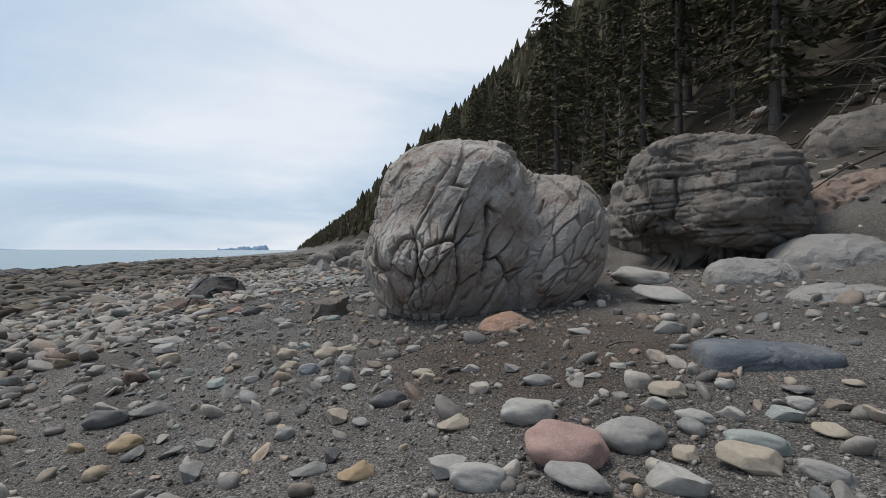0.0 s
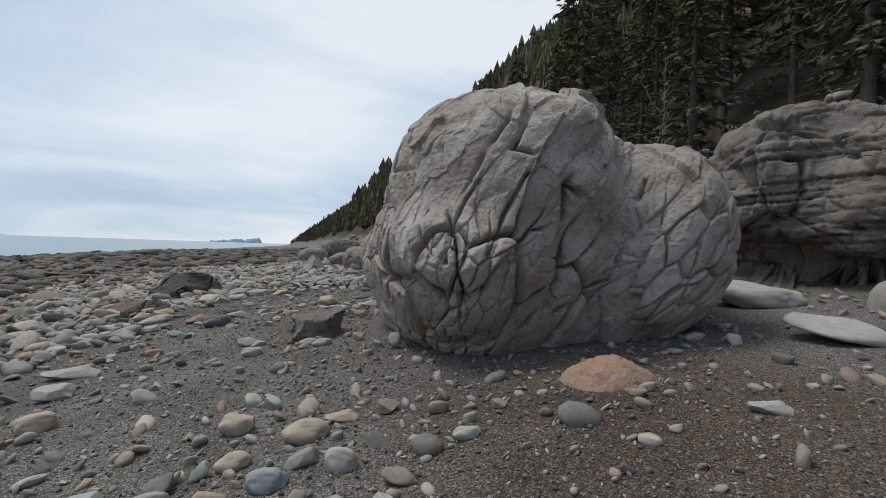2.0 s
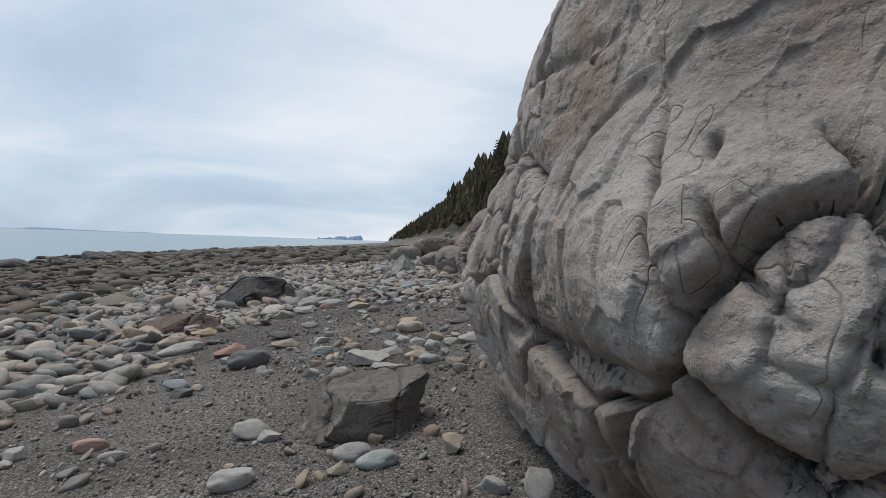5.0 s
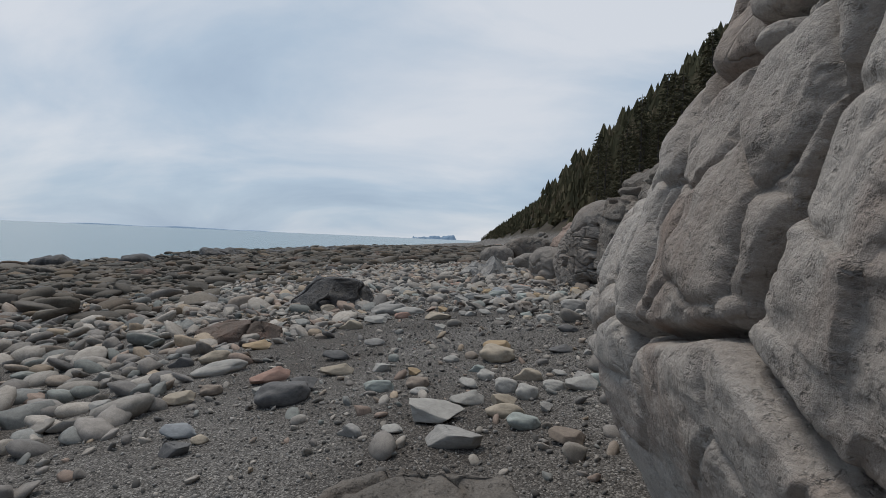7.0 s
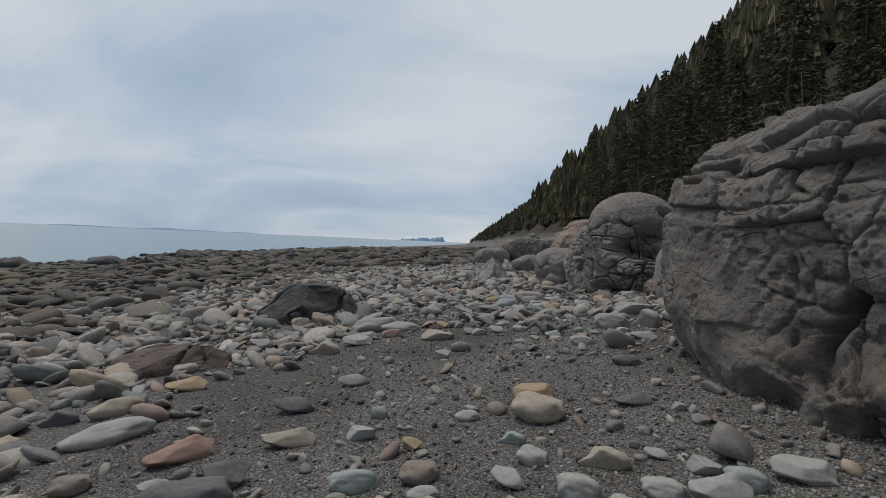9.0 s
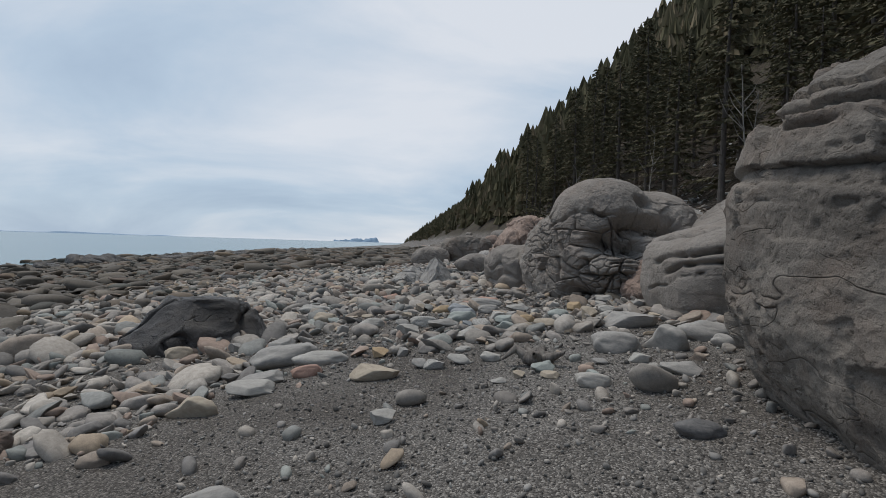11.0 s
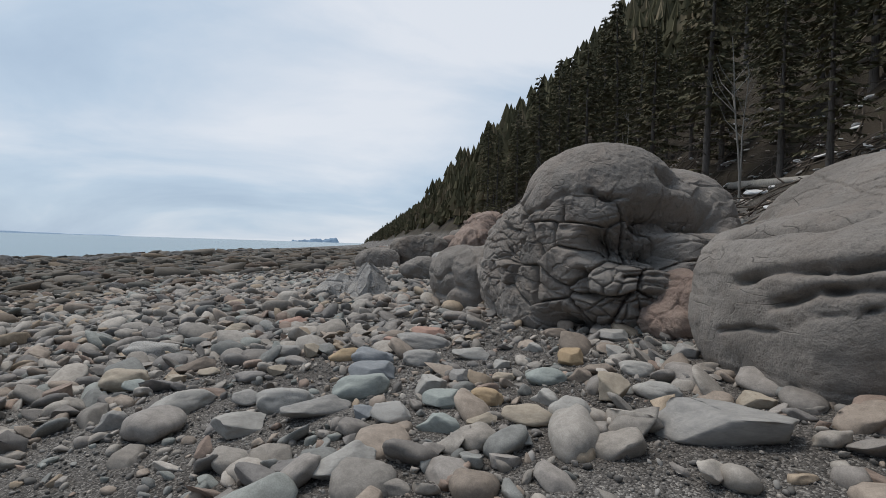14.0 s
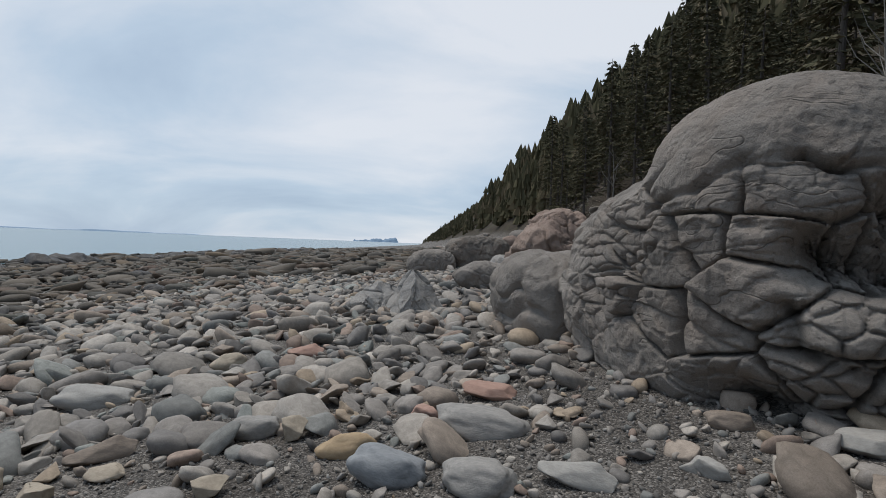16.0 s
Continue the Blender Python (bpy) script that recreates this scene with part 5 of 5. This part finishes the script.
def far_woods():
    rng = np.random.default_rng(44)
    n = 12500
    y = rng.uniform(-45, 640, n)
    y = np.where(rng.uniform(size=n) < 0.5, rng.uniform(-30, 130, n), y)
    u = np.where(rng.uniform(size=n) < 0.2, rng.uniform(4, 30, n), rng.uniform(6, 125, n))
    x = hill_base(y) + u
    near = (y < 75) & (u < 15)
    x, y, u = x[~near], y[~near], u[~near]
    n = len(x)
    z = slope_height(x, y)
    h = rng.uniform(4.5, 9.5, n) * np.where(rng.uniform(size=n) < 0.1, 1.35, 1.0) * np.where(y > 170, 0.62, 1.0)
    bald = vnoise(np.stack([x * 0.035, y * 0.03, 0 * x], 1), 91)
    keep = (bald < 0.52) | (u < 60)
    x, y, z, h = x[keep], y[keep], z[keep], h[keep]
    n = len(x)
    tiers, sides = 5, 7
    allv, allf, start = [], [], 0
    ang = np.arange(sides * 2) / (sides * 2) * 2 * np.pi
    for t in range(tiers):
        lo = 0.08 + 0.17 * t
        hi = min(1.0, lo + 0.36)
        rad = 0.19 * (1 - lo) ** 0.75 + 0.02
        spin = rng.uniform(0, 6.3, n)
        a = ang[None] + spin[:, None]
        rr = rad * h[:, None] * np.where(np.arange(sides * 2) % 2, 0.45, 1.0)[None] * rng.uniform(0.65, 1.3, (n, sides * 2))
        rim = np.stack([x[:, None] + rr * np.cos(a), y[:, None] + rr * np.sin(a), z[:, None] + h[:, None] * (lo + rng.uniform(-0.05, 0.03, (n, sides * 2)))], -1)
        tip = np.stack([x, y, z + h * hi], -1)[:, None]
        v = np.concatenate([tip, rim], 1)
        m = sides * 2 + 1
        k = np.arange(sides * 2)
        f = np.stack([0 * k, 1 + k, 1 + (k + 1) % (sides * 2)], 1)
        allv.append(v.reshape(-1, 3))
        allf.append((f[None] + (start + np.arange(n) * m)[:, None, None]).reshape(-1, 3))
        start += n * m
    thing("woods", mesh_of("woods", np.concatenate(allv), np.concatenate(allf), M_WOODS, smooth=False), "dense dark green spruce woods covering the hill", "woods", kind="stuff")


far_woods()


def tube(path, radii, sides=7):
    """A bent tapered pole along the points of path."""
    path = np.array(path, float)
    v, f = [], []
    for i, (p, r) in enumerate(zip(path, radii)):
        t = path[min(i + 1, len(path) - 1)] - path[max(i - 1, 0)]
        t /= np.linalg.norm(t)
        a = np.cross(t, (0.31, 0.2, 0.93) if abs(t[2]) < 0.9 else (1, 0.1, 0))
        a /= np.linalg.norm(a)
        b = np.cross(t, a)
        for k in range(sides):
            g = 2 * np.pi * k / sides
            v.append(p + r * (math.cos(g) * a + math.sin(g) * b))
        if i:
            o = (i - 1) * sides
            for k in range(sides):
                f.append((o + k, o + (k + 1) % sides, o + sides + (k + 1) % sides, o + sides + k))
    return np.array(v), np.array(f)


def joined(pieces):
    vs, fs, start = [], [], 0
    for v, f in pieces:
        vs.append(v)
        fs.append(f + start)
        start += len(v)
    return np.concatenate(vs), np.concatenate(fs)


def spruce(seed, height, bare):
    """A spruce with a straight tapered trunk, dead lower twigs and drooping sprays of needles."""
    rng = np.random.default_rng(seed)
    root = thing("spruce_tree", None, "tall dark spruce with a bare lower trunk", "tree", "spruces at the beach's edge")
    lean = rng.normal(0, 0.012, 2)
    hs = np.linspace(-0.6, height, 9)
    path = [(lean[0] * h * h * 0.1, lean[1] * h * h * 0.1, h) for h in hs]
    radii = [max(0.015, 0.19 * (1 - max(h, 0) / height) ** 0.8 + (0.05 if h < 0.2 else 0)) for h in hs]
    part("trunk", mesh_of("trunk", *tube(path, radii, 9), M_BARK), root)
    twigs, sprays = [], []
    count = int(height * 8)
    for i in range(count):
        q = i / count
        h = height * (0.10 + 0.89 * q)
        a = i * 2.4 + rng.uniform(-0.4, 0.4)
        reach = (0.21 * height * (1 - q) ** 0.75 + 0.15) * rng.uniform(0.7, 1.15)
        out = np.array((math.cos(a), math.sin(a), 0))
        o = np.array((lean[0] * h * h * 0.1, lean[1] * h * h * 0.1, h))
        droop = rng.uniform(0.12, 0.34)
        pts = [o + out * reach * s + np.array((0, 0, reach * (0.10 * s - droop * s * s))) for s in (0, 0.35, 0.7, 1)]
        twigs.append(tube(pts, (0.028, 0.02, 0.012, 0.005), 3))
        live = h > bare or rng.uniform() < 0.12
        side = np.array((-out[1], out[0], 0))
        m = int(14 + reach * 17) if live else 4
        for j in range(m):
            s = rng.uniform(0.18, 1.04)
            base = o + out * reach * s + np.array((0, 0, reach * (0.10 * s - droop * s * s)))
            spread = rng.choice((-1, 1)) * rng.uniform(0.25, 1.0)
            ln = (0.16 + 0.34 * (1.1 - s)) * rng.uniform(0.7, 1.3)
            tip = base + ln * (side * spread + out * 0.7) + np.array((0, 0, -ln * rng.uniform(0.1, 0.7)))
            if live:
                wd = np.cross(tip - base, rng.normal(size=3))
                wd = wd / (np.linalg.norm(wd) + 1e-6) * ln * 0.17
                v = np.array([base, base * 0.45 + tip * 0.55 + wd, tip, base * 0.45 + tip * 0.55 - wd])
                sprays.append((v, np.array([[0, 1, 2, 3]])))
            else:
                twigs.append(tube([base, (base + tip) / 2 + rng.normal(0, 0.02, 3), tip], (0.008, 0.006, 0.003), 3))
    limbs = joined([(v, f) for v, f in twigs if f.shape[1] == 4])
    part("branchwork", mesh_of("branchwork", *limbs, M_DEADTWIG), root, "bare grey-brown lower twigs")
    part("crown", mesh_of("crown", *joined(sprays), M_NEEDLE, smooth=False), root)
    return root


def plant(first, x, y, scale, spin):
    return copy_thing(first, pose(x, y, ground_at(x, y), 0, 0, spin) @ Matrix.Diagonal((scale, scale, scale, 1)))


KINDS = [spruce(701, 13.0, 3.6), spruce(702, 14.5, 4.6), spruce(703, 10.5, 2.4), spruce(704, 7.5, 0.8)]
rng = np.random.default_rng(55)
spots = []
for row, (off, step) in enumerate(((1.6, 3.2), (4.6, 3.2), (8.0, 3.6), (12.0, 3.9))):
    y = 2.0 - 2 * row
    while y < 74:
        x = hill_base(y) + off + rng.uniform(-1.0, 1.2)
        spots.append((x, y))
        y += step * rng.uniform(0.75, 1.3)
for i, (x, y) in enumerate(spots):
    k = int(rng.integers(0, 4))
    if i < 4:
        KINDS[i].matrix_world = pose(x, y, ground_at(x, y), 0, 0, 40 * i)
    else:
        plant(KINDS[k], x, y, rng.uniform(0.8, 1.15) * (1 if y < 26 else 0.8), rng.uniform(0, 360))


def birch(x, y, height, lean, seed):
    r = np.random.default_rng(seed)
    root = thing("birch_tree", None, "thin pale leafless birch before dark spruces", "tree", "bare birches", at=(x, y, ground_at(x, y)))
    hs = np.linspace(-0.3, height, 7)
    pts = [(lean * h * 0.12 + 0.06 * math.sin(h * 1.3 + seed), 0.05 * math.cos(h + seed), h) for h in hs]
    part("trunk", mesh_of("trunk", *tube(pts, np.linspace(0.05, 0.01, 7), 7), M_BIRCH), root)
    for j in range(7):
        h = height * r.uniform(0.45, 0.95)
        o = np.array((lean * h * 0.12 + 0.06 * math.sin(h * 1.3 + seed), 0.05 * math.cos(h + seed), h))
        a = r.uniform(0, 6.3)
        ln = (height - h) * 0.5 + 0.3
        p = [o, o + np.array((math.cos(a) * ln * 0.4, math.sin(a) * ln * 0.4, ln * 0.5)), o + np.array((math.cos(a) * ln * 0.6, math.sin(a) * ln * 0.6, ln))]
        part("branch", mesh_of("branch", *tube(p, (0.022, 0.013, 0.004), 4), M_BIRCH), root)


for i, (x, y, h, lean) in enumerate(((11.6, 17.3, 5.5, 0.1), (12.1, 17.6, 4.2, -0.5), (12.6, 22.5, 6.0, 0.9), (13.4, 34.0, 6.5, -0.7), (13.9, 34.8, 5.5, 0.5), (12.0, 41.0, 6.0, 0.4), (11.0, 52.0, 6.0, -0.3))):
    birch(x, y, h, lean, 60 + i)


def log(label, a, b, r, mat, seed):
    rr = np.random.default_rng(seed)
    a, b = np.array(a, float), np.array(b, float)
    ts = np.linspace(0, 1, 8)
    side = np.cross(b - a, (0, 0, 1))
    side /= np.linalg.norm(side)
    pts = [(b - a) * t + side * 0.12 * math.sin(3 * t + seed) for t in ts]
    radii = r * (1 - 0.35 * ts) * rr.uniform(0.92, 1.08, 8)
    radii[0] *= 0.75
    v, f = tube(pts, radii, 10)
    pieces = [(v, f)]
    n = len(v)
    caps = np.array([[0, 3, 2, 1], [0, 5, 4, 3], [0, 7, 6, 5], [0, 9, 8, 7]])
    pieces[0] = (v, np.concatenate([f, caps, n - 1 - caps]))
    thing("driftwood_log", mesh_of("driftwood_log", *joined(pieces), mat), label, "log", "driftwood", at=a)


def log_on(label, x, y, length, heading, r, seed, mat=M_DRIFT):
    dx, dy = length * math.cos(radians(heading)), length * math.sin(radians(heading))
    log(label, (x, y, ground_at(x, y) + r * 0.8), (x + dx, y + dy, ground_at(x + dx, y + dy) + r * 0.8), r, mat, seed)


log_on("bleached driftwood log lying across the bank", 15.23, 36.86, 6.16, -103.9, 0.19, 1)
log_on("thin pale driftwood pole", 13.5, 31.2, 1.5, -45, 0.08, 2)
log_on("bleached driftwood log below the trees", 10.8, 38.0, 5.0, 60, 0.12, 3)
log_on("grey driftwood log on the bank", 13.2, 14.5, 3.5, 75, 0.12, 4)
log_on("grey driftwood pole against the bank", 13.8, 13.2, 3.0, 20, 0.08, 5)
log_on("fallen dead trunk on the bank", 14.6, 15.8, 4.5, 100, 0.15, 6, M_STUMP)


def brushwood():
    r = np.random.default_rng(77)
    pieces = []
    for _ in range(800):
        y = r.uniform(4, 62)
        x = hill_base(y) + r.uniform(-0.8, 5.0)
        z = ground_at(x, y) + r.uniform(0.05, 0.35)
        a, ln = r.uniform(0, 6.3), r.uniform(0.5, 2.4)
        o = np.array((x, y, z))
        e = o + np.array((math.cos(a) * ln, math.sin(a) * ln, 0))
        e[2] = ground_at(e[0], e[1]) + r.uniform(0.05, 0.7)
        pieces.append(tube([o, (o + e) / 2 + r.normal(0, 0.06, 3), e], (0.035, 0.026, 0.012), 5))
    thing("brushwood", mesh_of("brushwood", *joined(pieces), M_DEADTWIG), "tangle of dead branches below the spruces", "brushwood", kind="stuff")


brushwood()
rng = np.random.default_rng(78)
y = rng.uniform(2, 70, 2000)
x = hill_base(y) + rng.uniform(-2.5, 5.5, 2000) * np.where(rng.uniform(size=2000) < 0.3, 1.6, 1.0)
scatter("scree", "pale broken stone scree under the trees", [cobble_shape(2, 660 + k, True) for k in range(5)], x, y, 0.24 * rng.lognormal(0, 0.55, 2000), (0.25, 0.6), M_SCREE, tilt=14)


rng = np.random.default_rng(79)
y = np.concatenate([rng.uniform(8, 22, 60), rng.uniform(29, 44, 190)])
x = hill_base(y) + rng.uniform(0.8, 7.0, 250)
scatter("snow_patches", "last white patches of old snow on the bank", [cobble_shape(3, 680 + k, False) for k in range(4)], x, y, 0.27 * rng.lognormal(0, 0.5, 250), (0.14, 0.28), M_SNOW, sunk=0.3, tilt=12)


def stump(x, y):
    r = np.random.default_rng(5)
    pieces = []
    for k in range(9):
        a = k * 0.7 + r.uniform(-0.2, 0.2)
        ln = r.uniform(0.16, 0.32)
        o = np.array((r.normal(0, 0.05), r.normal(0, 0.04), 0.06))
        m = o + np.array((math.cos(a) * ln * 0.5, math.sin(a) * ln * 0.4, r.uniform(0.03, 0.12)))
        e = o + np.array((math.cos(a) * ln, math.sin(a) * ln * 0.8, r.uniform(-0.03, 0.14)))
        pieces.append(tube([o, m, e], (0.07, 0.05, 0.015), 7))
    v, f = body((0, 0, 0.07), [(0, 0, 0.07, 0.17, 0.12, 0.10, 20, 2.2)], 4, 9)
    v = v + 0.025 * fbm(v * 11, 3, 4)[:, None]
    root = thing("driftwood_stump", mesh_of("driftwood_stump", v, f, M_STUMP), "gnarled grey driftwood root lying on gravel", "driftwood", at=(x, y, ground_at(x, y)))
    for rv, rf in pieces:
        part("root", mesh_of("root", rv, rf, M_STUMP), root)


stump(0.55, 18.15)
log_on("thin dark stick lying on the gravel", 3.05, 4.79, 0.35, -16, 0.012, 9, M_STUMP)
